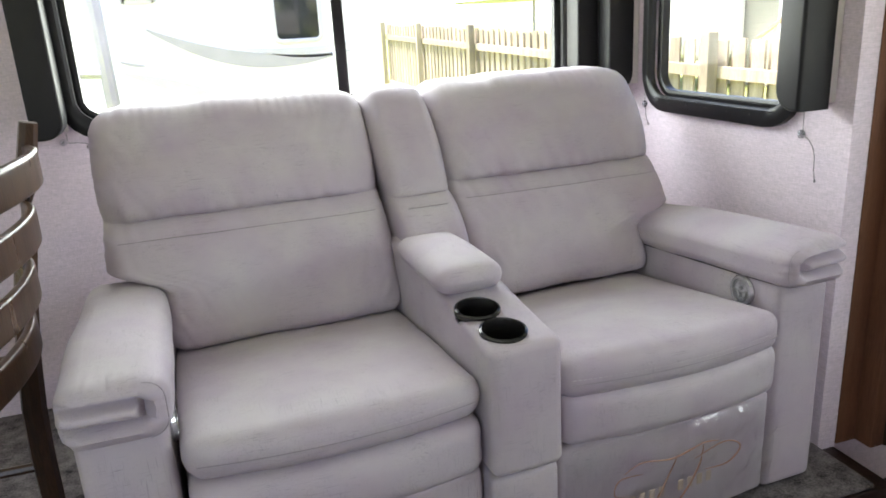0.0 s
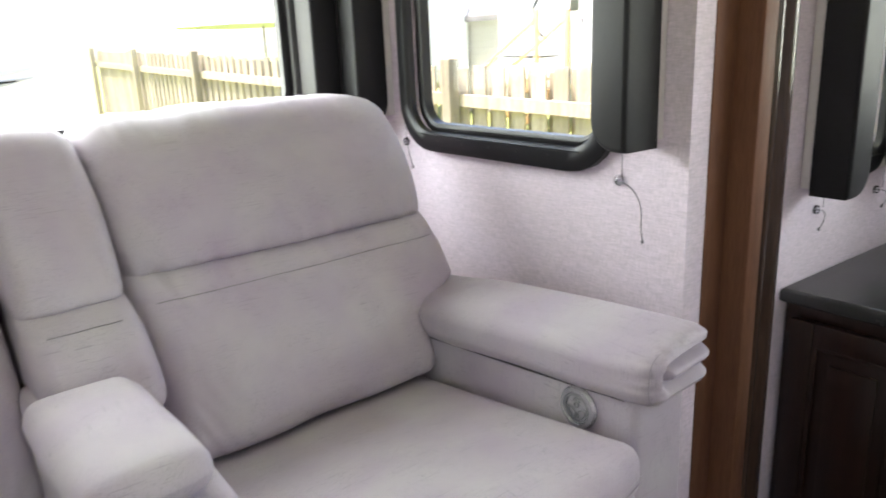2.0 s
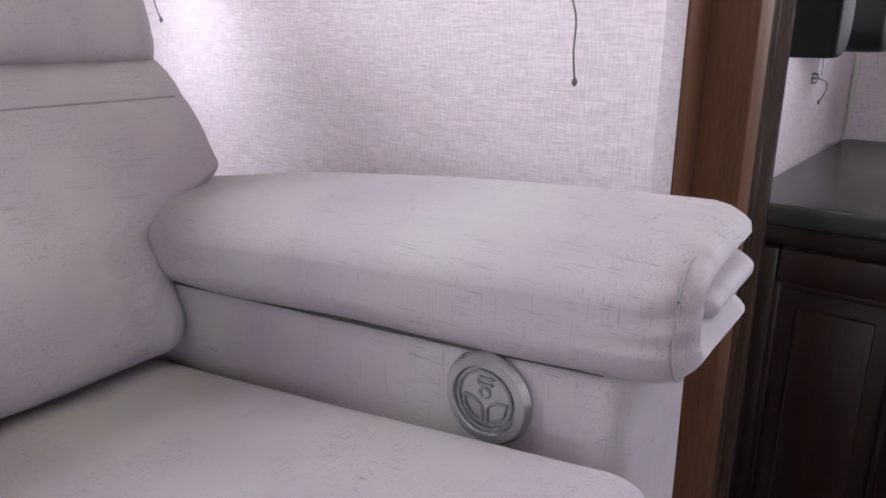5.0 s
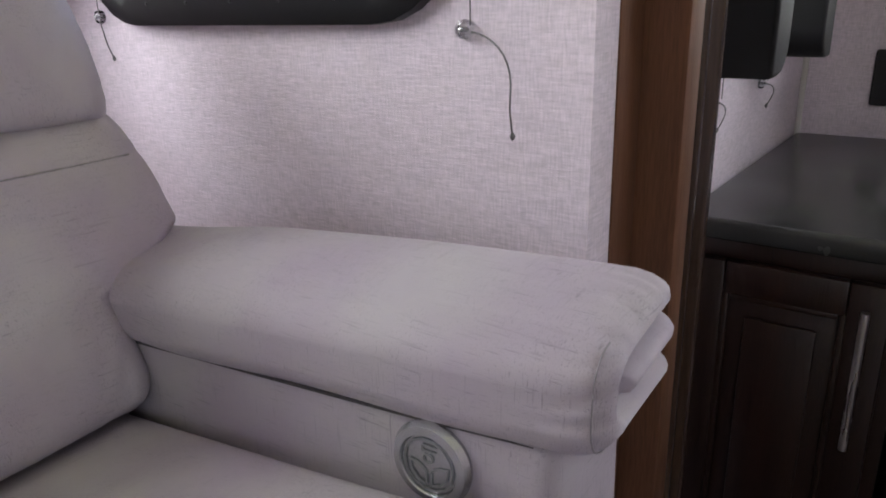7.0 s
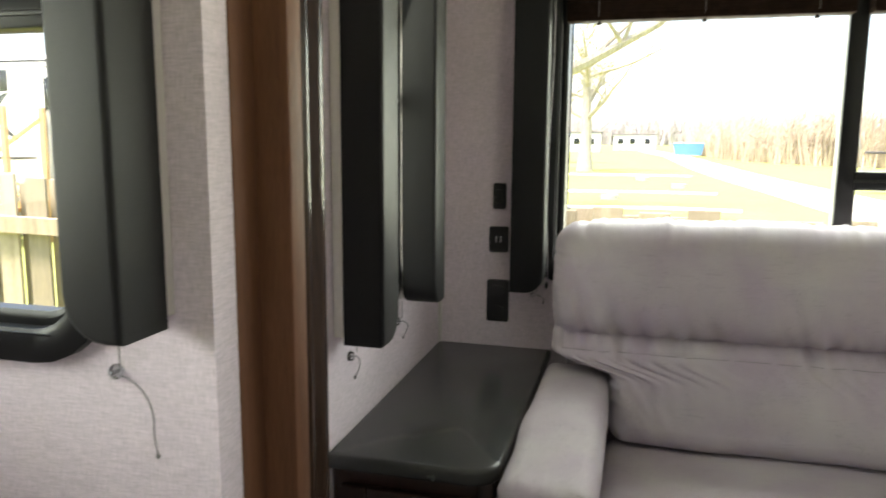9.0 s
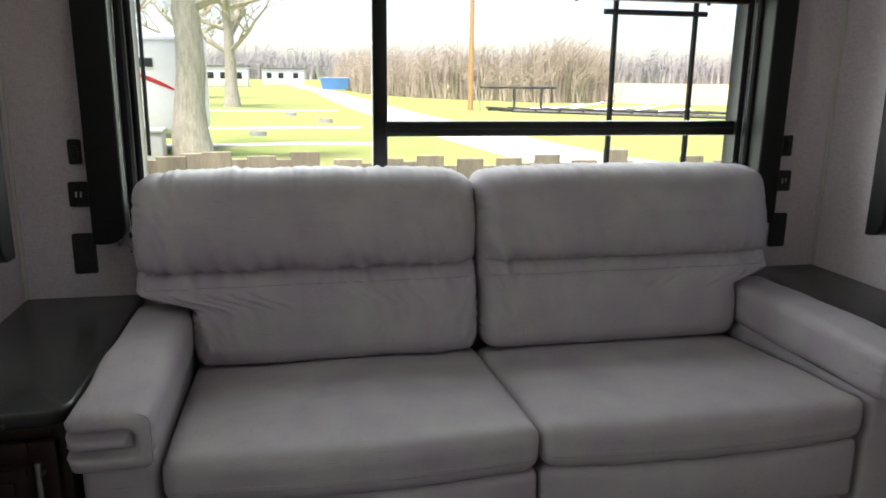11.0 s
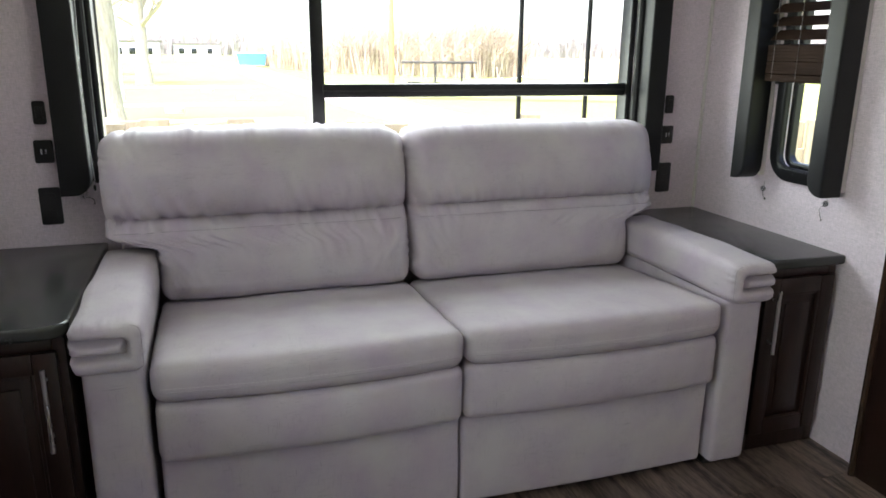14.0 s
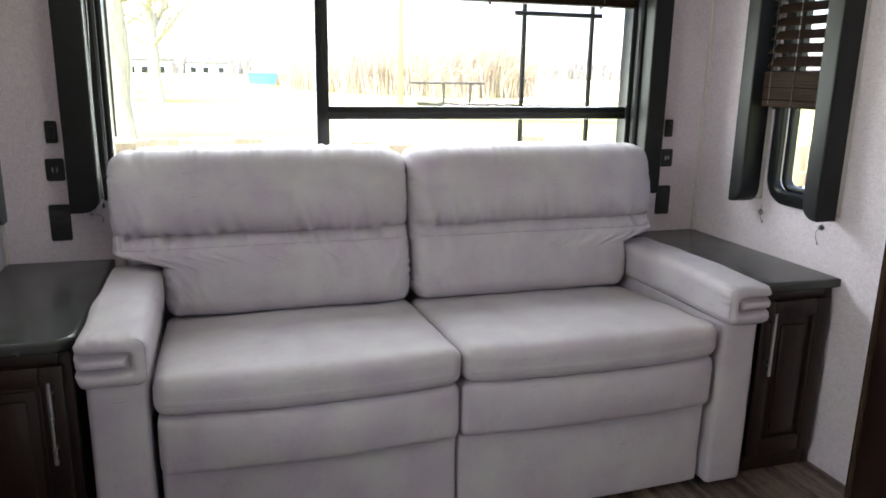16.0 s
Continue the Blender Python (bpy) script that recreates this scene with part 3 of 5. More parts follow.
# ---- blinds ----
def blind(m, x0, x1, top, low, stack, z, label, gap=0.020, tilt=0.0):
    ob = thing("window_blind", m @ Vector(((x0 + x1) / 2, top, z)), label, "blind")
    part("head_rail", bar(m, x0, x1, top, top + 0.035, z - 0.02, z + 0.02), SLAT, ob)
    n = max(3, round(stack / 0.0105))
    for k in range(n):
        y = low + 0.012 + k * stack / n
        wob = random.uniform(-0.0015, 0.0015)
        part("slat", bar(m @ Matrix.Translation((0, y, z)) @ pose(0, 0, 0, 6 + random.uniform(-3, 3)), x0, x1, -0.0050 + wob, 0.0050 + wob, -0.024, 0.024, 0.001), SLAT, ob, smooth=False)
    y = low + 0.012 + stack + gap * 0.6
    while y < top:
        part("slat", bar(m @ Matrix.Translation((0, y, z)) @ pose(0, 0, 0, tilt + random.uniform(-4, 4)), x0, x1, -0.0018, 0.0018, -0.024, 0.024, 0.001), SLAT, ob, smooth=False)
        y += gap
    part("bottom_rail", bar(m, x0, x1, low - 0.010, low + 0.008, z - 0.025, z + 0.025, 0.004), SLAT, ob)
    for f in (0.12, 0.5, 0.88):
        x = x0 + f * (x1 - x0)
        part("cord", tube([m @ Vector((x, low, z + 0.026)), m @ Vector((x, top, z + 0.026))], 0.0012, 4), CORD, ob)
        part("cord_button", lathe([(0.006, 0), (0.006, 0.008), (0.003, 0.010)], m @ Vector((x, low - 0.018, z)), "z", 8), BLACK_PLASTIC, ob)
    return ob


blind(ON_REAR, -0.835, -0.185, 1.80, 1.50, 0.080, -0.005, "dark wooden slatted blind drawn up over the rear window", gap=0.025, tilt=10)
blind(ON_REAR, -0.150, 0.985, 1.80, 1.50, 0.080, -0.005, "dark wooden slatted blind drawn up over the rear window", gap=0.025, tilt=10)
blind(ON_RIGHT, -3.135, -2.86, 1.75, 1.165, 0.10, 0.045, "dark brown slatted blind half drawn up", gap=0.042, tilt=40)


# ---- cords and knobs under the valances ----
def cord_knob(m, x, y, drop, sway, top):
    ob = thing("blind_cord", m @ Vector((x, y, 0)), "thin grey blind cord held by a clear knob on the wall", "cord")
    ax = {(-1, 0): "-x", (0, -1): "-y", (0, 1): "y"}[round(m[0][2]), round(m[1][2])]
    part("knob", lathe([(0.009, 0.0), (0.0098, 0.003), (0.0085, 0.008), (0.004, 0.010)], m @ Vector((x, y, 0.0005)), ax, 16), CLEAR_PLASTIC, ob, "clear plastic knob")
    part("screw", lathe([(0.0025, 0.0), (0.0025, 0.012), (0.001, 0.013)], m @ Vector((x, y, 0)), ax, 8), CHROME, ob)
    part("cord", tube([m @ Vector((x + 0.012, y + 0.004 + k * (top - y) / 6, 0.012)) for k in range(7)], 0.0008, 5), CORD, ob)
    pts = []
    for k in range(13):
        f = k / 12
        pts.append(m @ Vector((x + 0.012 + sway * math.sin(min(1, f * 1.25) * math.pi * 0.62), y - 0.002 - drop * f ** 1.8, 0.010 + 0.012 * math.sin(f * 3.0))))
    part("loose_end", tube(pts, 0.0010, 5), CORD, ob)
    part("knot", lathe([(0.001, -0.004), (0.003, 0), (0.001, 0.004)], pts[-1], "z", 6), CORD, ob)
    return ob


cord_knob(ON_END, -1.247, 0.920, 0.095, 0.050, 1.0)
cord_knob(ON_END, -1.885, 0.937, 0.055, 0.022, 1.0)
cord_knob(ON_LEFT, 2.88, 0.79, 0.04, -0.01, 0.83)
cord_knob(ON_LEFT, 3.16, 0.79, 0.04, 0.01, 0.83)
cord_knob(ON_RIGHT, -3.15, 0.785, 0.03, 0.01, 0.81)
cord_knob(ON_RIGHT, -2.87, 0.785, 0.05, -0.015, 0.81)
cord_knob(ON_REAR, -0.905, 0.795, 0.02, 0.02, 0.82)
pull = thing("pull_cord", ON_REAR @ Vector((-0.862, 0.83, 0.06)), "thin pale pull cord hanging beside the rear window", "cord")
part("cord", tube([ON_REAR @ Vector((-0.860 + 0.004 * math.sin(k * 0.7), 1.629 - 0.79 * k / 10, 0.075)) for k in range(11)], 0.0012, 5), THREAD_PALE, pull)
part("toggle", lathe([(0.002, 0.0), (0.004, 0.004), (0.004, 0.014), (0.0015, 0.018)], ON_REAR @ Vector((-0.860, 0.824, 0.075)), "z", 8), BLACK_PLASTIC, pull)
cord_knob(ON_BACK, 0.69, 0.955, 0.015, 0.05, 0.975)


# ---- switches and sockets on the rear wall ----
def plate(m, x0, x1, y0, y1, label, kind):
    ob = thing("wall_socket" if kind != "switch" else "light_switch", m @ Vector(((x0 + x1) / 2, y0, 0)), label, "socket" if kind != "switch" else "switch", "plates on the rear wall")
    cx, cy, w, h = (x0 + x1) / 2, (y0 + y1) / 2, x1 - x0, y1 - y0
    part("cover_plate", padded([(cx + x, cy + y) for x, y in rounded_rect(w, h, 0.006, 3)], 0.0, 0.008, m, 0.003), BLACK_PLASTIC, ob)
    if kind == "switch":
        part("rocker", moved(box((-0.009, -0.018, 0), (0.009, 0.018, 0.006), 0.002), m @ Matrix.Translation((cx, cy, 0.008)) @ pose(0, 0, 0, 5)), BLACK_PLASTIC, ob)
    elif kind == "usb":
        for dx in (-0.006, 0.006):
            part("port", bar(m, cx + dx - 0.0025, cx + dx + 0.0025, cy - 0.008, cy + 0.008, 0.0082, 0.0095, 0.0005), CHROME, ob, "small silver charging port")
    else:
        for dy in (-0.027, 0.027):
            part("outlet_face", padded([(cx + x, cy + dy + y) for x, y in rounded_rect(0.034, 0.03, 0.012, 4)], 0.008, 0.0105, m, 0.001), BLACK_PLASTIC, ob)
    return ob


for s, o in ((-1, 0.0), (1, 0.176)):
    c = s * 0.998 + o
    plate(ON_REAR, c - 0.017, c + 0.017, 1.018, 1.086, "small black rocker switch on the rear wall", "switch")
    plate(ON_REAR, c - 0.026, c + 0.026, 0.902, 0.971, "square black charging socket on the rear wall", "usb")
    plate(ON_REAR, c - 0.030, c + 0.030, 0.712, 0.827, "black double power socket on the rear wall", "power")


# ---- end tables ----
def end_table(y0, y1, open_side, label):
    """Cabinet with one framed door under a laminate top; the free front corner towards open_side (-1 or 1 in y) is rounded."""
    x0, x1, z = 2.765, REAR, 0.645
    ob = thing("end_table", ((x0 + x1) / 2, (y0 + y1) / 2, 0), label, "cabinet", "end tables beside the sofa")
    r = 0.055
    corner = [(x0 + r - r * math.sin(radians(a)), (y0 + r - r * math.cos(radians(a))) if open_side < 0 else (y1 - r + r * math.cos(radians(a)))) for a in range(0, 91, 15)]
    if open_side < 0:
        outline = [(x1, y0)] + corner + [(x0, y1), (x1, y1)]
    else:
        outline = [(x1, y1)] + corner + [(x0, y0), (x1, y0)]
    bm = prism(outline, z - 0.032, z)
    bmesh.ops.bevel(bm, geom=[e for e in bm.edges if abs(e.verts[0].co.z - e.verts[1].co.z) < 1e-6], offset=0.009, segments=3, profile=0.5, affect="EDGES")
    part("tabletop", bm, TABLE_TOP, ob, "charcoal laminate top with rounded edge", sharp=50)
    fx = x0 + 0.026
    ins = 0.012
    ya, yb = y0 + (ins if open_side < 0 else 0.004), y1 - (ins if open_side > 0 else 0.004)
    part("body", box((fx + 0.020, ya, 0.0), (x1 - 0.002, yb, z - 0.033), 0.002), DARK_WOOD, ob)
    for a, b, zz0, zz1 in ((ya, ya + 0.028, 0, z - 0.033), (yb - 0.028, yb, 0, z - 0.033), (ya + 0.0285, yb - 0.0285, z - 0.075, z - 0.033), (ya + 0.0285, yb - 0.0285, 0, 0.075)):
        part("face_frame", box((fx, a, zz0), (fx + 0.0195, b, zz1), 0.002), DARK_WOOD, ob)
    da, db, d0, d1 = ya + 0.018, yb - 0.018, 0.062, z - 0.062
    door = part("door", box((fx - 0.008, da + 0.045, d0 + 0.045), (fx - 0.002, db - 0.045, d1 - 0.045), 0.001), DARK_WOOD, ob, "framed dark cherry door with raised panel")
    for n in (0, 1):
        y = (da, db - 0.05)[n]
        part("door_stile", box((fx - 0.020, y, d0), (fx - 0.001, y + 0.05, d1), 0.004), DARK_WOOD, door)
        y = (da + 0.048, db - 0.058)[n]
        part("panel_bead", box((fx - 0.017, y, d0 + 0.048), (fx - 0.0085, y + 0.010, d1 - 0.048), 0.003), DARK_WOOD, door)
        zz = (d0, d1 - 0.05)[n]
        part("door_rail", box((fx - 0.0195, da + 0.0505, zz), (fx - 0.001, db - 0.0505, zz + 0.05), 0.004), DARK_WOOD, door)
        zz = (d0 + 0.048, d1 - 0.058)[n]
        part("panel_bead", box((fx - 0.0168, da + 0.0585, zz), (fx - 0.0085, db - 0.0585, zz + 0.010), 0.003), DARK_WOOD, door)
    part("raised_panel", box((fx - 0.016, da + 0.082, d0 + 0.082), (fx - 0.0085, db - 0.082, d1 - 0.082), 0.007), DARK_WOOD, door)
    hy = da + 0.026 if open_side < 0 else db - 0.026
    hx = fx - 0.046
    part("handle", joined(tube([(hx, hy, 0.352), (hx, hy, 0.555)], 0.0055, 10), tube([(hx, hy, 0.385), (fx - 0.018, hy, 0.385)], 0.004, 8), tube([(hx, hy, 0.522), (fx - 0.018, hy, 0.522)], 0.004, 8)), STEEL, door, "brushed nickel bar handle")
    for hz in (0.13, 0.50):
        y = db + 0.004 if open_side < 0 else da - 0.004
        part("hinge", box((fx - 0.012, y - 0.004, hz), (fx - 0.001, y + 0.004, hz + 0.045), 0.002), BLACK_PLASTIC, door)
    return ob


end_table(0.852, LEFT - 0.001, -1, "dark cherry end table with charcoal laminate top")
end_table(RIGHT + 0.001, -1.022, 1, "dark cherry end table with charcoal laminate top")

# ---- seats ----
# A seat is laid out in u (to the right as one faces it), v (from its front to its back) and z.


# A thin tube along a line: real seams, and the arm pads' painted crease shade.
def stitched(points, parent, m, radius=0.0011, mat=THREAD):
    return part("seam_or_crease_shade", tube([m @ Vector(p) for p in points], radius, 5), mat, parent)


def dashes(points, parent, m, mat=THREAD_PALE, step=0.008, radius=0.0006):
    """A row of single stitches along a line."""
    pts = [Vector(p) for p in points]
    cuts = []
    for a, b in zip(pts, pts[1:]):
        n = max(1, int((b - a).length / step))
        for k in range(n):
            cuts.append(tube([m @ a.lerp(b, (k + 0.15) / n), m @ a.lerp(b, (k + 0.75) / n)], radius, 4))
    return part("stitching", joined(*cuts), mat, parent)


def back_cushion(m, ob, u0, u1, low0, low1, v0, v1, z0, zs, z1, head=0.040, seed=0.0, thick=0.15, fold=0.014, neck=0.0, frill=0.0, r=0.040, ledge=0.036, pale=False):
    """Reclining back: a head pillow that overhangs a stitched ledge at zs, over a lumbar pad, leaning back; u0, u1 width above the arms, low0, low1 between them."""
    lean = (v1 - v0) / (z1 - z0)
    neck = neck or zs - 0.105

    def front(u, z):
        """How far the front swells towards the sitter."""
        x = abs((u - (u0 + u1) / 2) / ((u1 - u0) / 2))
        side = min(abs(u - u0), abs(u - u1))
        if z >= zs:
            f = (z - zs) / (z1 - zs)
            rise = math.sqrt(1 - (1 - min(1.0, f / 0.42)) ** 2)
            swell = -0.006 + (head + 0.006) * rise * (1 - 0.45 * max(0.0, f - 0.55) / 0.45) * (1 - 0.75 * min(1.0, x) ** 7)
        else:
            d = zs - z
            if d < ledge:
                swell = -0.006 + 0.028 * (d / ledge) ** 0.6
            else:
                f = (d - ledge) / (zs - z0 - ledge)
                swell = 0.022 + 0.016 * math.sin(math.pi * min(1.0, f) ** 0.8)
            swell -= 0.0035 * math.exp(-((d - ledge) / 0.005) ** 2)
            swell *= 1 - 0.35 * min(1.0, x) ** 9
        d = abs(z - zs)
        calm = min(1.0, side / 0.03)
        gather = fold * calm * math.exp(-d / 0.045) * (0.35 + 0.8 * math.exp(-side / 0.12)) * noise.noise(Vector((u * 38 + seed + (z - zs) * 9, z * 4, seed)))
        gather += 0.010 * calm * math.exp(-side / 0.10) * math.exp(-d / 0.09) * noise.noise(Vector((u * 12 + (z - zs) * 6, (z - zs) * 14, seed)))
        gather += frill * calm * math.exp(-side / 0.06) * noise.noise(Vector((side * 22 + seed, z * 30 + side * 40, 7.0)))
        slow = 0.009 * noise.noise(Vector((u * 6 + seed * 3, z * 8, 2.0)))
        return swell + gather + slow

    def shape(p):
        u, z = p.x, p.z
        mid_low, mid_top = (low0 + low1) / 2, (u0 + u1) / 2
        k = max(0.0, min(1.0, (z - neck + 0.030) / 0.050))
        k = k * k * (3 - 2 * k)
        f = (u - mid_top) / ((u1 - u0) / 2)
        wide = mid_top + f * (u1 - u0) / 2
        slim = mid_low + f * (low1 - low0) / 2
        uu = slim + (wide - slim) * k
        v = p.y + lean * (z - z0)
        w = max(0.0, 1 - (p.y - v0) / (thick * 0.55))
        v -= front(u, z) * min(1.0, w * 1.6)
        crown = 0.008 * (1 - f * f) - 0.007 * max(0.0, abs(f) - 0.75) * 4
        top = max(0.0, (z - zs) / (z1 - zs))
        z2 = z + crown * top ** 3 + top ** 4 * 0.006 * noise.noise(Vector((u * 11, seed, 1)))
        pinch = math.exp(-abs(z - zs) / 0.018)
        uu += (0.002 * noise.noise(Vector((z * 9, seed, 0.0))) + 0.004 * math.sin(math.pi * min(1.0, top)) - 0.005 * pinch) * f ** 3
        if frill:
            rim = min(1.0, max(0.0, abs(f) - 0.9) * 10)
            uu += frill * 0.30 * rim * noise.noise(Vector((z * 70, seed, 4.0))) * (1 if f > 0 else -1)
            z2 += frill * 0.50 * top ** 8 * noise.noise(Vector((u * 60, seed, 6.0)))
        return (uu, v, z2)

    pad = soft_box((u0, v0, z0), (u1, v0 + thick, z1), r, (0, 0, 0), (120, 5, 120), shape, 0.0008, seed)
    part("back_cushion", moved(pad, m), FABRIC, ob)
    n = 40
    for dz in (-ledge, -0.004) if pale else (-ledge,):
        line = []
        for k in range(n + 1):
            u = u0 + 0.03 + (u1 - u0 - 0.06) * k / n
            z = zs + dz
            line.append((u, v0 + lean * (z - z0) - front(u, z) - 0.0006, z))
        if dz > -0.01:
            dashes(line, ob, m, step=0.006)
        else:
            stitched(line, ob, m, 0.0010)


def seat_cushion(m, ob, u0, u1, v0, v1, z0, zf, zb, seed=0.0):
    """Boxed seat pad, high at the front, falling to the back, with a stitched front border."""
    def shape(p):
        f = (p.y - v0) / (v1 - v0)
        top = (p.z - z0) / (zf - z0)
        uu = (p.x - (u0 + u1) / 2) / ((u1 - u0) / 2)
        z = p.z - max(0, top) * (zf - zb) * max(0, f) + 0.0025 * noise.noise(Vector((p.x * 6, p.y * 6, seed)))
        v = p.y - 0.028 * (1 - uu ** 2) * max(0.0, 1 - f * 3)
        z += 0.006 * noise.noise(Vector((p.x * 55, p.y * 9, seed + 4))) * math.exp(-max(0.0, f) / 0.06) * (0.15 + math.exp(-(1 - abs(uu)) / 0.14))
        return (p.x, v, z)

    pad = soft_box((u0, v0, z0), (u1, v1, zf), 0.034, (0.004, 0.0, 0.018), (36, 18, 6), shape, 0.0012, seed)
    ob2 = part("seat_cushion", moved(pad, m), FABRIC, ob)
    zb_line = z0 + 0.036
    line = [(u0 + 0.02 + (u1 - u0 - 0.04) * k / 24, 0, zb_line) for k in range(25)]
    line = [(u, v0 - 0.0012 - 0.028 * (1 - ((u - (u0 + u1) / 2) / ((u1 - u0) / 2)) ** 2), z) for u, _, z in line]
    stitched(line, ob, m, 0.0008, SEAM_SOFT)
    dashes([(a, b + 0.0006, c + 0.009) for a, b, c in line], ob, m)
    return ob2


def front_pad(name, m, ob, u0, u1, v0, v1, z0, z1, bow, soft=0.030, swell=0.012, seed=0.0):
    def shape(p):
        uu = (p.x - (u0 + u1) / 2) / ((u1 - u0) / 2)
        f = max(0.0, 1 - (p.y - v0) / 0.12)
        pull = 0.006 * noise.noise(Vector((p.z * 60, seed, 0))) * math.exp(-(1 - abs(uu)) / 0.06)
        return (p.x, p.y - bow * (1 - uu ** 2) * f + pull, p.z)

    return part(name, moved(soft_box((u0, v0, z0), (u1, v1, z1), soft, (0.002, swell, 0.0), (20, 4, 8), shape, 0.001, seed), m), FABRIC, ob)


def arm_rest(m, ob, u0, u1, v0, v1, zp, zt, base, outer, seed=0.0, drop=0.0, fall=0.0, tilt=0.0, soft=0.024):
    """Side panel with a padded top whose front end is folded over; outer is -1 or 1, the side on which the fold lies open."""
    body = soft_box((u0 + 0.011, v0 + 0.035, base), (u1 - 0.011, v1 + 0.1, zp + 0.005), 0.018, (0.002, 0.004, 0), (4, 12, 12), None, 0.001, seed)
    arm = part("arm_panel", moved(body, m), FABRIC, ob)

    inner = u1 if outer < 0 else u0
    cut = inner + outer * 0.036
    h = zt - zp
    g0, g1 = zp + 0.36 * h, zp + 0.68 * h

    def pad_shape(p):
        f = (p.y - v0) / (v1 - v0)
        pucker = 0.0048 * noise.noise(Vector((p.x * 75, seed, p.z * 75))) * math.exp(-abs(p.y - v0 - 0.016) / 0.014)
        pucker += 0.004 * noise.noise(Vector((p.x * 9, p.y * 7, seed)))
        low = fall * max(0.0, f)
        near = max(0.0, 1 - (p.y - v0) / 0.040)
        sunk = 0.0
        if near > 0:
            open_side = 1 / (1 + math.exp(-(p.x - cut) * outer / 0.0035))
            for g in (g0, g1):
                sunk = max(sunk, open_side * math.exp(-((p.z - g) / 0.0072) ** 2))
            if g0 < p.z < g1:
                sunk = max(sunk, math.exp(-((p.x - cut) / 0.0065) ** 2))
            sunk = sunk * 0.024 * near - 0.004 * near * (1 - sunk)
        lift = (p.z - zp) / (zt - zp)
        low += tilt * max(0.0, lift) * max(0.0, 1 - abs(p.x - inner) / (u1 - u0)) ** 1.6
        return (p.x + pucker * (1 if p.x > (u0 + u1) / 2 else -1), p.y + sunk, p.z - low - (drop - fall) * max(0.0, f) * max(0.0, lift) + 0.006 * math.sin(f * 3.0) * max(0.0, lift) + pucker * (lift - 0.3))

    pad = soft_box((u0, v0, zp), (u1, v1 + 0.06, zt), soft, (0.006, 0, 0.008), (30, 34, 22), pad_shape, 0.0010, seed + 2)
    part("arm_pad", moved(pad, m), FABRIC, arm, sharp=80)
    # stitched edge round the folded front end, dark tube as painted crease shade under the pad, stitching down the
    # panel's corner
    c = soft
    rim = []
    for cx, cz, a0 in ((u0 + c, zp + c, 180), (u0 + c, zt - c, 90), (u1 - c, zt - c, 0), (u1 - c, zp + c, -90)):
        for k in range(7):
            a = radians(a0 + 90 - 15 * k) if a0 in (180, 90, 0, -90) else 0
            rim.append((cx + 0.86 * c * math.cos(a), v0 + 0.0085 * c / 0.024, cz + 0.86 * c * math.sin(a) - (tilt * max(0.0, 1 - abs(cx - inner) / (u1 - u0)) ** 1.6 if cz > zp + c else 0) + (0.0008 if cz > zp + c else 0)))
    stitched([(a, b - 0.002, d) for a, b, d in (rim[14:] if outer < 0 else rim[:14])], arm, m, 0.0007, SEAM_SOFT)
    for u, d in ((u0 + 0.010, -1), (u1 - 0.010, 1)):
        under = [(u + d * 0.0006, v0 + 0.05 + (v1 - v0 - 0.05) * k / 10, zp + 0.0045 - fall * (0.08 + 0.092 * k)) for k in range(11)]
        stitched(under, arm, m, [0.0004, 0.0014] + [0.0022] * 9, CREASE_SHADE)
        dashes([(u + d * -0.0008, v0 + 0.062, zp - 0.01), (u + d * -0.0008, v0 + 0.062, base + 0.03)], arm, m, step=0.006)
    return arm


def recliner_button(m, ob, u, v, z, side):
    """Round silver recline button with an embossed emblem on the inner face of an arm."""
    ax = Matrix.Translation(m @ Vector((u, v, z))) @ (m.to_3x3().to_4x4()) @ pose(0, 0, 0, 0, -90 * side, 0)
    disc = moved(lathe([(0.033, 0.0), (0.034, 0.004), (0.031, 0.009), (0.025, 0.010), (0.0235, 0.007), (0.0, 0.008)], (0, 0, 0), "z", 36), ax)
    b = part("recline_button", disc, CHROME, ob, "round silver recline button")
    arc = lambda r, a0, a1: [(r * math.cos(radians(a0 + (a1 - a0) * k / 14)), r * math.sin(radians(a0 + (a1 - a0) * k / 14)), 0.0086) for k in range(15)]
    ax = ax @ pose(0, 0, 0, 0, 0, -90 * side)
    key = lambda d: [(d * 0.0022, -0.017, 0.0086), (d * 0.010, -0.0145, 0.0086), (d * 0.0155, -0.008, 0.0086), (d * 0.017, 0.0005, 0.0086), (d * 0.010, 0.0, 0.0086), (d * 0.0045, -0.003, 0.0086), (d * 0.0022, -0.006, 0.0086)]
    part("emblem", joined(*[moved(tube(p, 0.0009, 5, closed=p[0] != p[-1] and len(p) == 7), ax) for p in (
        arc(0.0215, 0, 360), key(-1), key(1), [(0.007, 0.016, 0.0086), (-0.005, 0.016, 0.0086), (-0.005, 0.0115, 0.0086), (0.006, 0.0115, 0.0086)],
        [(0.004 * math.cos(radians(20 * k)), 0.0055 + 0.0035 * math.sin(radians(20 * k)), 0.0086) for k in range(19)])]), ENGRAVED, b, "embossed dark line emblem")


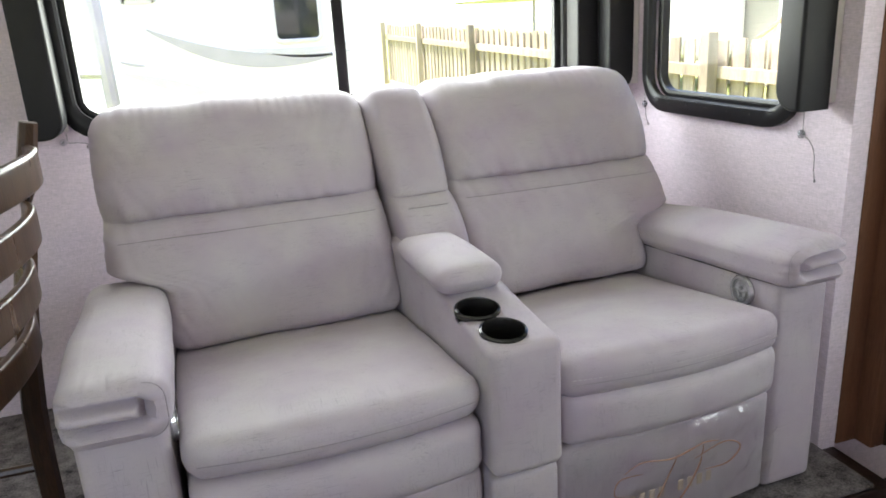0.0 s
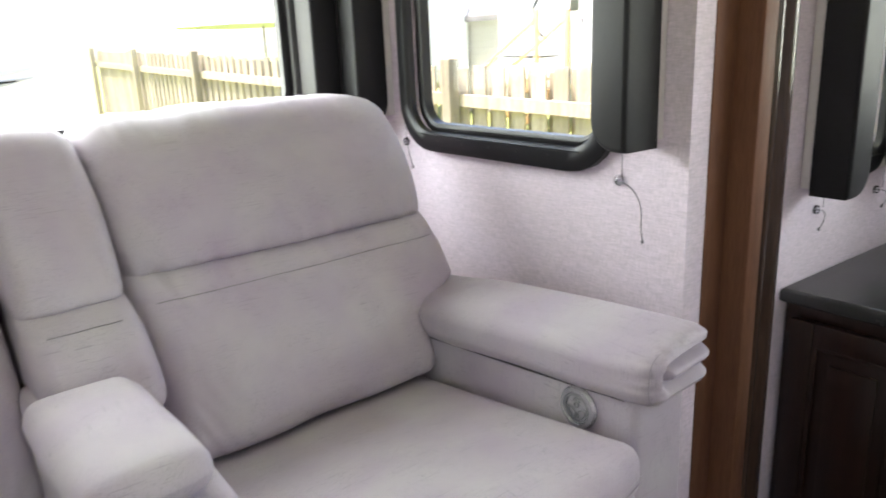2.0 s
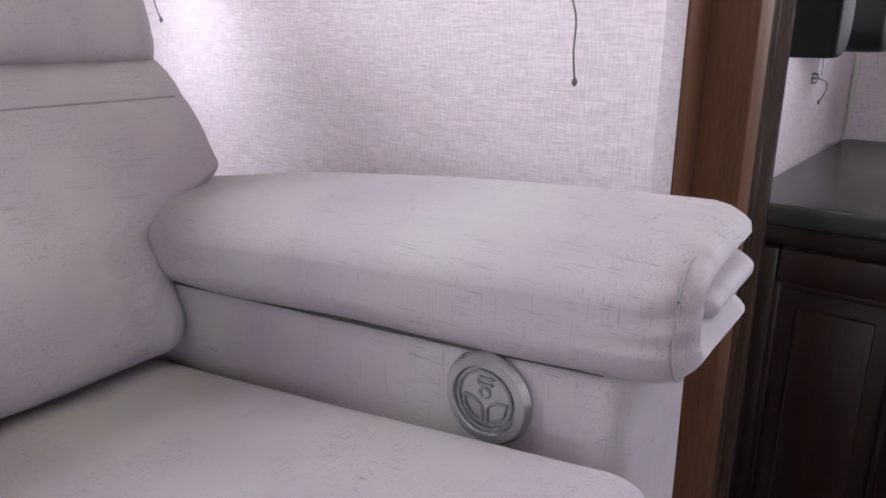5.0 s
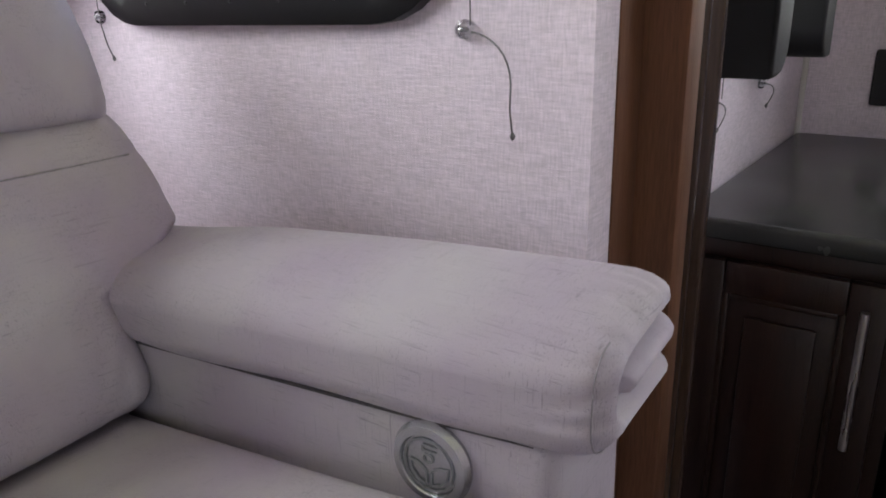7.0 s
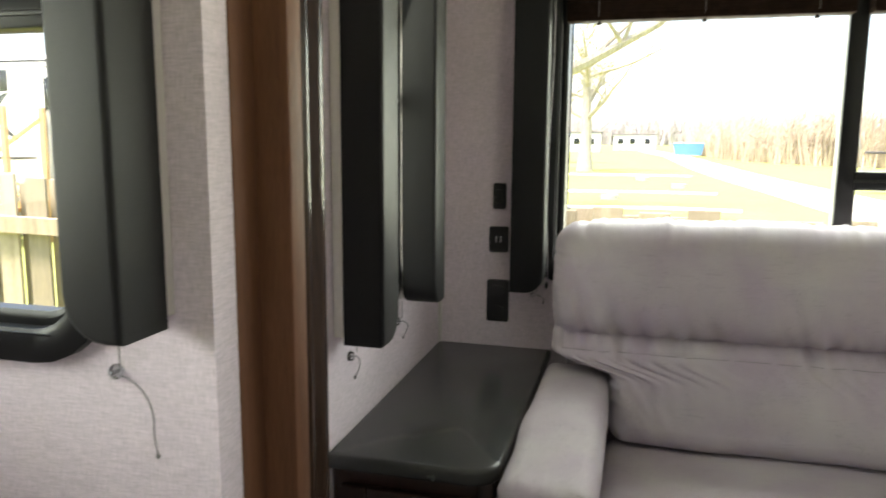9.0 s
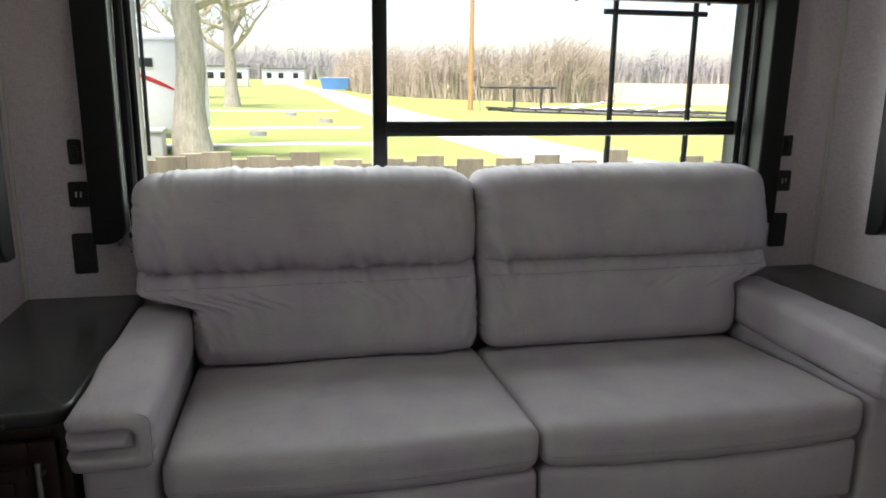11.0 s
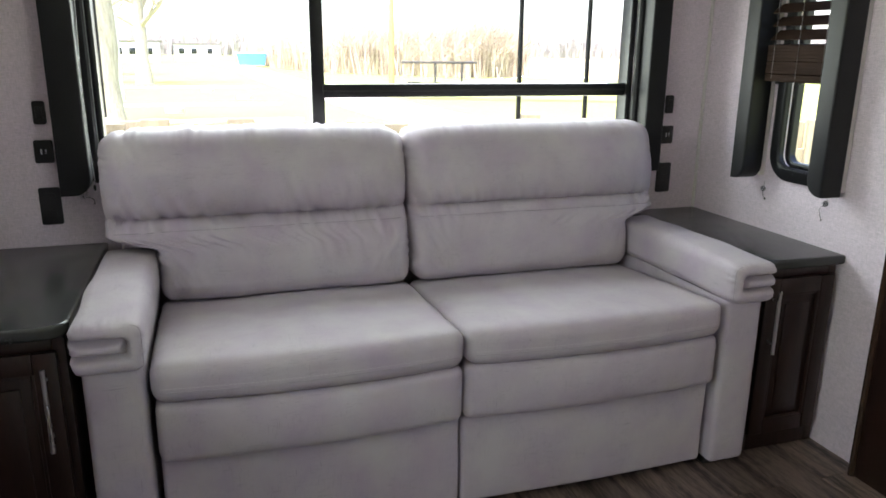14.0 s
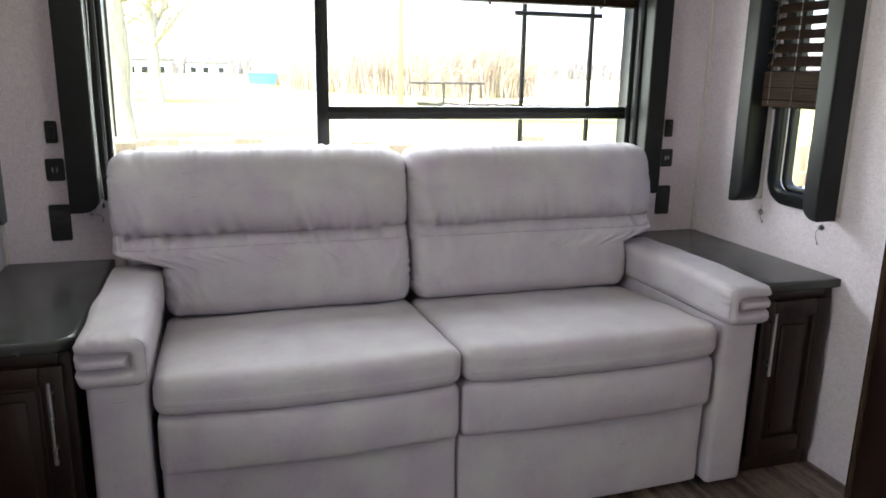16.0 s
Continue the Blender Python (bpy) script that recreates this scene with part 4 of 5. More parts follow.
# ---- recliner loveseat with console, in the slide-out ----
I = Matrix.Translation((1.55, 1.0, 0)) @ pose(0, 0, 0, 0, 0, 3.0) @ Matrix.Translation((-1.55, -1.0, 0))   # it stands a little askew
BASE = STEP + 0.004
love = thing("recliner_loveseat", (1.515, 1.3, STEP), "light grey upholstered double recliner with cup-holder console", "sofa")
back_cushion(I, love, 0.855, 1.466, 0.952, 1.462, 1.415, 1.70, 0.590, 0.840, 1.062, seed=1.0, pale=True, frill=0.008, fold=0.008)
back_cushion(I, love, 1.634, 2.227, 1.630, 2.118, 1.415, 1.70, 0.575, 0.836, 1.062, seed=4.0, neck=0.712, fold=0.009, frill=0.006)
back_cushion(I, love, 1.472, 1.628, 1.474, 1.626, 1.41, 1.70, 0.69, 0.825, 1.055, head=0.024, seed=7.0, fold=0.005, r=0.026, ledge=0.02)
seat_cushion(I, love, 0.964, 1.452, 0.955, 1.50, 0.560, 0.635, 0.580, seed=2.0)
seat_cushion(I, love, 1.596, 2.096, 0.955, 1.50, 0.545, 0.630, 0.556, seed=5.0)
for u0, u1, s in ((0.966, 1.450, 1.0), (1.598, 2.094, 3.0)):
    front_pad("footrest_pad", I, love, u0, u1, 0.955, 1.25, 0.448, 0.560, 0.022, seed=s)
    front_pad("front_panel", I, love, u0, u1, 0.975, 1.2, BASE + 0.02, 0.448, 0.012, 0.014, 0.006, seed=s + 1)
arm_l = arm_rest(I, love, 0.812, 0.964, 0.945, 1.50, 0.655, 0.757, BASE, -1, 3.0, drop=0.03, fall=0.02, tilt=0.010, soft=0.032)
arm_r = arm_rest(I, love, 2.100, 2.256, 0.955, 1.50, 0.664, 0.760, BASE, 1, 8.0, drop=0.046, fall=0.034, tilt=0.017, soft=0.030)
recliner_button(I, arm_r, 2.110, 1.085, 0.628, 1)
recliner_button(I, arm_l, 0.954, 1.05, 0.630, -1)


def console_shape(p):
    f = (p.y - 0.95) / 0.40
    return (p.x, p.y, p.z - 0.055 * (1 - max(0.0, min(1.0, f))) * (1 if p.z > 0.5 else 0))


CUPS = ((1.490, 1.074, 0.7045), (1.506, 0.990, 0.6925))
console = part("console", moved(soft_box((1.455, 0.936, 0.44), (1.592, 1.52, 0.742), 0.018, (0.002, 0.003, 0), (8, 16, 10), console_shape, 0.001), I), FABRIC, love)
part("console_base", moved(soft_box((1.457, 0.948, BASE + 0.01), (1.590, 1.4, 0.437), 0.016, (0.001, 0.004, 0), (6, 6, 8), None, 0.001), I), FABRIC, love)
part("console_pad", moved(soft_box((1.440, 1.125, 0.718), (1.575, 1.40, 0.768), 0.030, (0.004, 0.006, 0.014), (8, 12, 4), None, 0.001), I), FABRIC, love)


def bored(ob, cutters):
    """Cuts the cutters out of a part and keeps the plain mesh."""
    made = []
    for bm in cutters:
        c = part("cutter", bm, FABRIC)
        mod = ob.modifiers.new("cut", "BOOLEAN")
        mod.object, mod.operation, mod.solver = c, "DIFFERENCE", "EXACT"
        made.append(c)
    bpy.context.view_layer.update()
    mesh = bpy.data.meshes.new_from_object(ob.evaluated_get(bpy.context.evaluated_depsgraph_get()))
    ob.modifiers.clear()
    ob.data = mesh
    for c in made:
        bpy.data.objects.remove(c)


TILTED = [Matrix.Translation(p) @ pose(0, 0, 0, 7) for p in CUPS]
bored(console, [moved(lathe([(0.0395, -0.085), (0.0395, 0.05)], (0, 0, 0), "z", 40), m) for m in TILTED])
for m in TILTED:
    rim = lathe([(0.0375, 0.001), (0.0383, 0.004), (0.0400, 0.005), (0.0422, 0.004), (0.0426, -0.006), (0.0395, -0.007)], (0, 0, 0), "z", 40)
    bmesh.ops.delete(rim, geom=[f for f in rim.faces if len(f.verts) > 4], context="FACES")
    bmesh.ops.recalc_face_normals(rim, faces=rim.faces[:])
    cup = part("cup_holder", moved(rim, m), CUP_PLASTIC, love, "cup holder with a glossy black rim")
    well = lathe([(0.0390, 0.0052), (0.0380, 0.0056), (0.0365, 0.002), (0.034, -0.05), (0.032, -0.070), (0.028, -0.074)], (0, 0, 0), "z", 40)
    well.faces.ensure_lookup_table()
    bmesh.ops.delete(well, geom=[f for f in well.faces if len(f.verts) > 4 and f.calc_center_median().z > 0], context="FACES")
    bmesh.ops.reverse_faces(well, faces=well.faces[:])
    part("cup_well", moved(well, m), CUP_PLASTIC, cup, "glossy black well")

# clear wrap with copper lettering on one front panel
wrap = thing("plastic_wrap", (1.83, 0.955, STEP + 0.03), "clear plastic cover with copper script print", "plastic cover")


def wrap_shape(p):
    uu = (p.x - 1.845) / 0.245
    curl = max(0.0, (p.z - STEP - 0.215) / 0.037)
    return (p.x, p.y + 0.014 * curl * curl - 0.012 * (1 - uu ** 2) + 0.008 * noise.noise(Vector((p.x * 22, 3.0, p.z * 17))) + 0.004 * noise.noise(Vector((p.x * 55, 5.0, p.z * 40))), p.z)


film = bmesh.new()
grid = [[film.verts.new(wrap_shape(Vector((1.600 + 0.490 * i / 90, 0.951, STEP + 0.03 + 0.222 * j / 44)))) for j in range(45)] for i in range(91)]
for i in range(90):
    for j in range(44):
        film.faces.new((grid[i][j], grid[i + 1][j], grid[i + 1][j + 1], grid[i][j + 1]))
film_part = part("film", moved(film, I), CLEAR_PLASTIC, wrap)
film_part.visible_shadow = False


def script_stroke(pts, w):
    out = []
    for k in range(len(pts) - 1):
        for j in range(6):
            f = j / 6
            p0, p1, p2, p3 = (Vector((*pts[max(0, min(len(pts) - 1, k + d))], 0)) for d in (-1, 0, 1, 2))
            out.append(0.5 * ((2 * p1) + (p2 - p0) * f + (2 * p0 - 5 * p1 + 4 * p2 - p3) * f * f + (3 * p1 - p0 - 3 * p2 + p3) * f ** 3))
    n = len(out)
    return tube([(1.775 + p.x, 0.932, 0.352 + p.y) for p in out], [0.62 * w * (0.35 + 0.65 * math.sin(math.pi * k / n)) for k in range(n)], 5)


part("print", moved(joined(
    script_stroke([(-0.06, 0.03), (-0.02, 0.045), (0.05, 0.035), (0.12, 0.05), (0.16, 0.045)], 0.003),
    script_stroke([(0.06, 0.04), (0.04, 0.0), (0.01, -0.05), (-0.04, -0.07), (-0.06, -0.05), (-0.03, -0.04)], 0.0034),
    script_stroke([(0.12, 0.045), (0.11, 0.0), (0.07, -0.06), (0.03, -0.08)], 0.0032),
    script_stroke([(0.10, 0.02), (0.17, 0.04), (0.21, 0.02), (0.18, -0.01), (0.12, -0.01)], 0.003),
    script_stroke([(-0.02, 0.02), (-0.07, 0.02), (-0.08, -0.01), (-0.05, -0.02)], 0.0022)), I), SCRIPT, wrap, "flowing copper script ornament")
for k in range(11):
    if k != 6:
        part("lettering", moved(box((1.685 + k * 0.022, 0.9315, 0.304 + 0.0009 * k), (1.697 + k * 0.022, 0.934, 0.327 + 0.0009 * k), 0.001), I), LETTERING, wrap)

# ---- sofa under the rear window ----
S = Matrix(((0, 1, 0, 0), (-1, 0, 0, 0), (0, 0, 1, 0), (0, 0, 0, 1)))   # u to the right = -y, v away = +x
sofa = thing("sofa", (3.1, -0.08, 0), "light grey upholstered two-seat sofa bed", "sofa")
back_cushion(S, sofa, -0.828, 0.070, -0.690, 0.068, 3.240, 3.335, 0.518, 0.765, 1.008, head=0.056, seed=11.0, thick=0.15, fold=0.055, neck=0.700, frill=0.014, r=0.05)
back_cushion(S, sofa, 0.074, 0.975, 0.076, 0.862, 3.240, 3.335, 0.518, 0.765, 1.008, head=0.056, seed=14.0, thick=0.15, fold=0.042, neck=0.700, frill=0.012, r=0.05)
seat_cushion(S, sofa, -0.690, 0.070, 2.715, 3.32, 0.446, 0.552, 0.510, seed=12.0)
seat_cushion(S, sofa, 0.074, 0.862, 2.715, 3.32, 0.446, 0.552, 0.510, seed=15.0)
for u0, u1, s in ((-0.686, 0.069, 20.0), (0.075, 0.860, 23.0)):
    front_pad("front_pad", S, sofa, u0, u1, 2.725, 3.0, 0.290, 0.446, 0.020, 0.022, 0.014, seed=s)
    front_pad("front_panel", S, sofa, u0, u1, 2.755, 3.0, 0.022, 0.290, 0.010, 0.012, 0.005, seed=s + 1)
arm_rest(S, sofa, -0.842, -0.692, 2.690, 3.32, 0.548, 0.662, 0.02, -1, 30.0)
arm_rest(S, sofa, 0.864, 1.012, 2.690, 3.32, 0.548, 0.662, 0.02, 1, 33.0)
for u in (-0.80, -0.72, 0.90, 0.98):
    part("foot", moved(box((u - 0.02, 2.76, 0.0), (u + 0.02, 2.80, 0.022), 0.003), S), BLACK_PLASTIC, sofa)
part("back_frame", moved(soft_box((-0.80, 3.40, 0.03), (0.95, 3.50, 0.90), 0.03, (0, 0, 0), (6, 3, 6)), S), FABRIC, sofa)
part("back_frame", moved(soft_box((0.87, 1.71, BASE + 0.02), (2.17, 1.85, 0.90), 0.03, (0, 0, 0), (6, 3, 6)), I), FABRIC, love)


# ---- dining chair ----
def dining_chair(x, y, z, label):
    """Ladder-back chair facing -x, with its back along y."""
    ob = thing("dining_chair", (x, y, z), label, "chair")
    w, d, seat, top = 0.21, 0.42, 0.46, 0.885
    for s in (-1, 1):
        pts = [(x - 0.005 if k < 3 else x + 0.10 * ((k - 3) / 5) ** 1.3, y + s * (w - 0.004 * k / 8), z + top * k / 8) for k in range(9)]
        pts[0] = (x + 0.03, y + s * w, z)
        part("back_post", tube(pts, [0.021, 0.022, 0.023, 0.023, 0.022, 0.021, 0.020, 0.019, 0.016], 8), CHAIR_WOOD, ob)
        part("front_leg", tube([(x - d, y + s * w, z), (x - d, y + s * w, z + seat - 0.02)], [0.017, 0.022], 8), CHAIR_WOOD, ob)
        part("side_rail", box((x - d, y + s * w - 0.012, z + seat - 0.085), (x, y + s * w + 0.012, z + seat - 0.015), 0.004), CHAIR_WOOD, ob)
        part("stretcher", tube([(x - d, y + s * w, z + 0.2), (x, y + s * w, z + 0.2)], 0.010, 8), CHAIR_WOOD, ob)
    part("front_rail", box((x - d - 0.012, y - w, z + seat - 0.085), (x - d + 0.012, y + w, z + seat - 0.015), 0.004), CHAIR_WOOD, ob)
    part("seat", soft_box((x - d - 0.02, y - w + 0.012, z + seat - 0.012), (x - 0.028, y + w - 0.012, z + seat + 0.04), 0.022, (0, 0, 0.012), (8, 8, 3)), SEAT_WEAVE, ob, "speckled grey padded seat")
    for k, zz in enumerate((0.815, 0.715, 0.615, 0.52)):
        f = max(0.0, (zz / top * 8 - 3) / 5)
        cx = x + 0.10 * f ** 1.3

        def bow(p, cx=cx):
            return (p.x + 0.045 * (1 - ((p.y - y) / w) ** 2), p.y, p.z + 0.008 * (1 - ((p.y - y) / w) ** 2))
        part("slat", soft_box((cx - 0.009, y - w + 0.014, z + zz - 0.030), (cx + 0.009, y + w - 0.014, z + zz + 0.030), 0.007, (0, 0, 0), (3, 16, 4), bow), CHAIR_WOOD, ob)
    return ob


dining_chair(0.665, 1.19, STEP, "walnut ladder-back dining chair with speckled grey seat")

# ---- outdoors ----
GRASS = material("spring_grass", (0.18, 0.27, 0.05), rough=0.95, scale=0.5, fine=24, vary=0.3, bump=0.3, fine_bump=0.6, tint=(0.24, 0.21, 0.08))
GRAVEL = material("pale_gravel", (0.52, 0.49, 0.45), rough=0.95, scale=3, fine=60, vary=0.15, bump=0.2, fine_bump=0.8)
STUBBLE = material("dry_stubble", (0.50, 0.42, 0.24), rough=0.95, scale=0.2, fine=6, vary=0.2, bump=0.2)
FENCE_WOOD = material("weathered_fence_pine", (0.36, 0.315, 0.22), rough=0.85, scale=3, fine=40, stretch=(6, 6, 0.7), vary=0.22, bump=0.08, fine_bump=0.4, per_object=0.22)
WHITE_SHELL = material("white_fibreglass", (0.78, 0.78, 0.77), rough=0.3, scale=2, vary=0.03, bump=0.0, fine_bump=0.0)
GREY_DECAL = material("grey_vinyl_decal", (0.45, 0.44, 0.44), rough=0.35, vary=0.08, bump=0)
PALE_DECAL = material("silver_vinyl_decal", (0.6, 0.59, 0.58), rough=0.35, vary=0.08, bump=0)
DARK_DECAL = material("charcoal_vinyl_decal", (0.035, 0.04, 0.042), rough=0.35, vary=0.08, bump=0)
RED_DECAL = material("red_vinyl_decal", (0.5, 0.03, 0.03), rough=0.35, vary=0.08, bump=0)
DARK_GLASS = material("tinted_window", (0.02, 0.025, 0.025), rough=0.08, vary=0.1, bump=0)
TYRE = material("tyre_rubber", (0.02, 0.02, 0.02), rough=0.8)
BARK = material("grey_bark", (0.46, 0.42, 0.34), rough=0.95, scale=5, fine=40, stretch=(3, 3, 0.6), vary=0.25, bump=0.6, fine_bump=0.8)
TWIG = material("brown_brush", (0.50, 0.42, 0.33), rough=0.95, scale=0.5, fine=6, vary=0.25, bump=0)
BUD = material("yellow_green_buds", (0.34, 0.34, 0.10), rough=0.9, scale=1, fine=10, vary=0.3, bump=0)
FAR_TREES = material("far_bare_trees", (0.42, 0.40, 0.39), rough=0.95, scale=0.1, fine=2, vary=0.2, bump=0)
RUSTY = material("dark_trailer_steel", (0.10, 0.095, 0.09), rough=0.6, metal=0.4, scale=5, vary=0.3)
BLUE_PAINT = material("blue_painted_steel", (0.10, 0.27, 0.52), rough=0.5, vary=0.15)
NEW_WOOD = material("new_deck_pine", (0.55, 0.34, 0.15), rough=0.7, stretch=(4, 4, 1), vary=0.2)
SIDING = material("beige_siding", (0.50, 0.47, 0.38), rough=0.7, vary=0.06)
ROOFING = material("grey_shingles", (0.20, 0.19, 0.18), rough=0.9, vary=0.2)
GREY_METAL = material("galvanised_pole", (0.42, 0.43, 0.45), rough=0.4, metal=0.5)

solo("ground", box((-500, -500, GROUND - 0.5), (600, 500, GROUND), 0), GRASS, "mown spring grass of the camp ground", "ground", "structure", smooth=False)


def strip(name, line, width, lift, mat, label, category):
    """A flat lane laid along a line of points."""
    bm = bmesh.new()
    rows = []
    pts = [Vector((*p, 0)) for p in line]
    for k, p in enumerate(pts):
        d = (pts[min(k + 1, len(pts) - 1)] - pts[max(0, k - 1)]).normalized()
        side = Vector((-d.y, d.x, 0)) * width / 2 * (1 + 0.08 * noise.noise(p * 0.3))
        rows.append([bm.verts.new((*(p + s * side).xy, GROUND + lift + dz)) for s, dz in ((-1.05, -lift - 0.01), (-1, 0), (1, 0), (1.05, -lift - 0.01))])
    for a, b in zip(rows, rows[1:]):
        for k in range(3):
            bm.faces.new((a[k], b[k], b[k + 1], a[k + 1]))
    bmesh.ops.recalc_face_normals(bm, faces=bm.faces[:])
    return solo(name, bm, mat, label, category, "structure")


strip("road", [(150, -1), (101, -4.2), (75, -4.6), (58, -4.9), (44, -5.5), (34, -6.2), (27, -6.6), (21, -7.2), (17, -8.5), (12, -13), (8, -22), (6, -40)], 3.2, 0.02, GRAVEL, "pale gravel lane curving through the grass", "road")
for x, w in ((25.5, 0.9), (33.0, 1.0), (48.0, 1.4)):
    strip("path", [(x, -2.5), (x + 0.3, 0), (x - 0.2, 3), (x + 0.2, 8), (x, 16)], w, 0.012, GRAVEL, "worn gravel strip across the lawn", "path")
solo("field", prism([(62, -26), (260, -30), (260, -300), (30, -300), (40, -60)], GROUND + 0.01, GROUND + 0.05), STUBBLE, "wide field of dry straw-coloured stubble", "field", "structure", smooth=False)

# picket fence behind the caravan, boards on both faces of the rails
fence = thing("picket_fence", (5.0, 1.0, GROUND), "weathered pine picket fence with flat-topped boards", "fence")


def fence_top(y):
    return 0.875 + 0.02 * max(-2.0, min(1.5, y)) + 0.075 * max(0.0, min(1.0, (y - 1.5) / 1.5)) + 0.027 * max(0.0, y - 5.0)


y = -6.2
k = 0
while y < 16.0:
    x = 4.95 if y > 1.9 else 5.0
    top = fence_top(y) + random.uniform(-0.018, 0.018)
    part("picket", box((x - 0.022, y - 0.068, GROUND + 0.05), (x - 0.002, y + 0.068, top), 0.004), FENCE_WOOD, fence, smooth=False)
    part("picket", box((x + 0.042, y + 0.034, GROUND + 0.05), (x + 0.062, y + 0.170, top - 0.03 + random.uniform(-0.02, 0.02)), 0.004), FENCE_WOOD, fence, smooth=False)
    y += 0.205
    k += 1
for y0, y1 in ((-6.3, -3.8), (-3.8, -1.2), (-1.2, 1.85), (1.95, 4.9), (4.9, 7.6), (7.6, 10.4), (10.4, 13.2), (13.2, 16.0)):
    x = 4.95 if y0 > 1.9 else 5.0
    for drop in (0.25, 1.2):
        z0, z1 = fence_top(y0) - drop, fence_top(y1) - drop
        lo, hi = (x - 0.066, x - 0.024) if y0 > 1.9 else (x, x + 0.04)
        if y0 <= 1.9:
            lo, hi = x + 0.0, x + 0.040
        part("rail", prism([(y0, z0 - 0.045), (y1, z1 - 0.045), (y1, z1 + 0.045), (y0, z0 + 0.045)], lo, hi, Matrix(((0, 0, 1, 0), (1, 0, 0, 0), (0, 1, 0, 0), (0, 0, 0, 1)))), FENCE_WOOD, fence, smooth=False)
    part("post", box((x - 0.16, y1 - 0.05, GROUND), (x - 0.068, y1 + 0.05, fence_top(y1) + 0.06), 0.006), FENCE_WOOD, fence, smooth=False)


# neighbouring caravans
def stripe(m, pts, w0, w1, y):
    """A tapering curved band on a flat side: pts in local x and z."""
    out = []
    n = 24
    for k in range(n + 1):
        f = k / n
        a, b, c = (Vector(p) for p in pts)
        out.append(((1 - f) ** 2 * a + 2 * f * (1 - f) * b + f * f * c, w0 + (w1 - w0) * math.sin(math.pi * f)))
    bm = bmesh.new()
    lo = [bm.verts.new((p.x, y, p.y - w / 2)) for p, w in out]
    hi = [bm.verts.new((p.x, y, p.y + w / 2)) for p, w in out]
    lo2 = [bm.verts.new((p.x, y + 0.006, p.y - w / 2)) for p, w in out]
    hi2 = [bm.verts.new((p.x, y + 0.006, p.y + w / 2)) for p, w in out]
    for k in range(n):
        bm.faces.new((lo[k], lo[k + 1], hi[k + 1], hi[k]))
        bm.faces.new((hi[k], hi[k + 1], hi2[k + 1], hi2[k]))
        bm.faces.new((lo2[k], lo2[k + 1], lo[k + 1], lo[k]))
    return moved(bm, m)


def caravan(m, length, label, low, high, windows, door=None, stripes=(), steps=False, decal=GREY_DECAL, vents=()):
    """White touring caravan, its near side in local y = 0, x along it, z up from its ground."""
    ob = thing("caravan", m @ Vector((length / 2, 1.2, 0)), label, "caravan")
    part("body", moved(soft_box((0, 0, low), (length, 2.4, high), 0.16, (0, 0.0, 0.03), (6, 4, 4)), m), WHITE_SHELL, ob)
    part("skirt", moved(box((0.3, 0.15, low - 0.12), (length - 0.3, 2.25, low + 0.02), 0.02), m), GREY_DECAL, ob)
    part("roof_edge", moved(box((0.1, -0.02, high - 0.20), (length - 0.1, 0.0, high - 0.15), 0.006), m), PALE_DECAL, ob)
    for x0, x1, z0, z1 in windows:
        w = part("window", moved(ring_frame(x1 - x0, z1 - z0, 0.07, 0.035, 0.02, pose((x0 + x1) / 2, 0, (z0 + z1) / 2, 90)), m), PALE_DECAL, ob)
        part("pane", moved(box((x0 + 0.02, -0.008, z0 + 0.02), (x1 - 0.02, -0.001, z1 - 0.02), 0.002), m), DARK_GLASS, w)
    if door:
        x0, x1, z0, z1 = door
        d = part("door", moved(soft_box((x0, -0.03, z0), (x1, 0.03, z1), 0.02, (0, 0, 0), (3, 2, 3)), m), WHITE_SHELL, ob)
        part("door_seal", moved(ring_frame(x1 - x0 + 0.08, z1 - z0 + 0.08, 0.08, 0.03, 0.035, pose((x0 + x1) / 2, 0, (z0 + z1) / 2, 90)), m), PALE_DECAL, d)
        part("pane", moved(box((x0 + 0.16, -0.038, z1 - 0.85), (x1 - 0.16, -0.031, z1 - 0.2), 0.002), m), DARK_GLASS, d)
        part("door_handle", moved(box((x1 - 0.10, -0.05, (z0 + z1) / 2 - 0.06), (x1 - 0.04, -0.031, (z0 + z1) / 2 + 0.06), 0.006), m), BLACK_PLASTIC, d)
    for pts, w0, w1, mat in stripes:
        part("decal", stripe(m, pts, w0, w1, -0.008), mat, ob, smooth=False)
    for x0, x1, z0, z1 in vents:
        v = part("vent", moved(box((x0, -0.02, z0), (x1, -0.001, z1), 0.01), m), GREY_DECAL, ob)
        for k in range(4):
            z = z0 + (z1 - z0) * (k + 0.5) / 4
            part("louvre", moved(box((x0 + 0.02, -0.028, z - 0.02), (x1 - 0.02, -0.0205, z + 0.02), 0.004), m), BLACK_PLASTIC, v)
    for x in (length * 0.55, length * 0.55 + 0.85):
        wheel = part("wheel", moved(lathe([(0.20, -0.11), (0.33, -0.10), (0.35, -0.05), (0.35, 0.05), (0.33, 0.10), (0.20, 0.11)], (x, 0.22, 0.35), "y", 24), m), TYRE, ob)
        part("rim", moved(lathe([(0.19, 0.0), (0.17, 0.02), (0.06, 0.03)], (x, 0.108, 0.35), "-y", 16), m), GREY_METAL, wheel)
    return ob


G = Matrix.Translation((0, 0, GROUND))
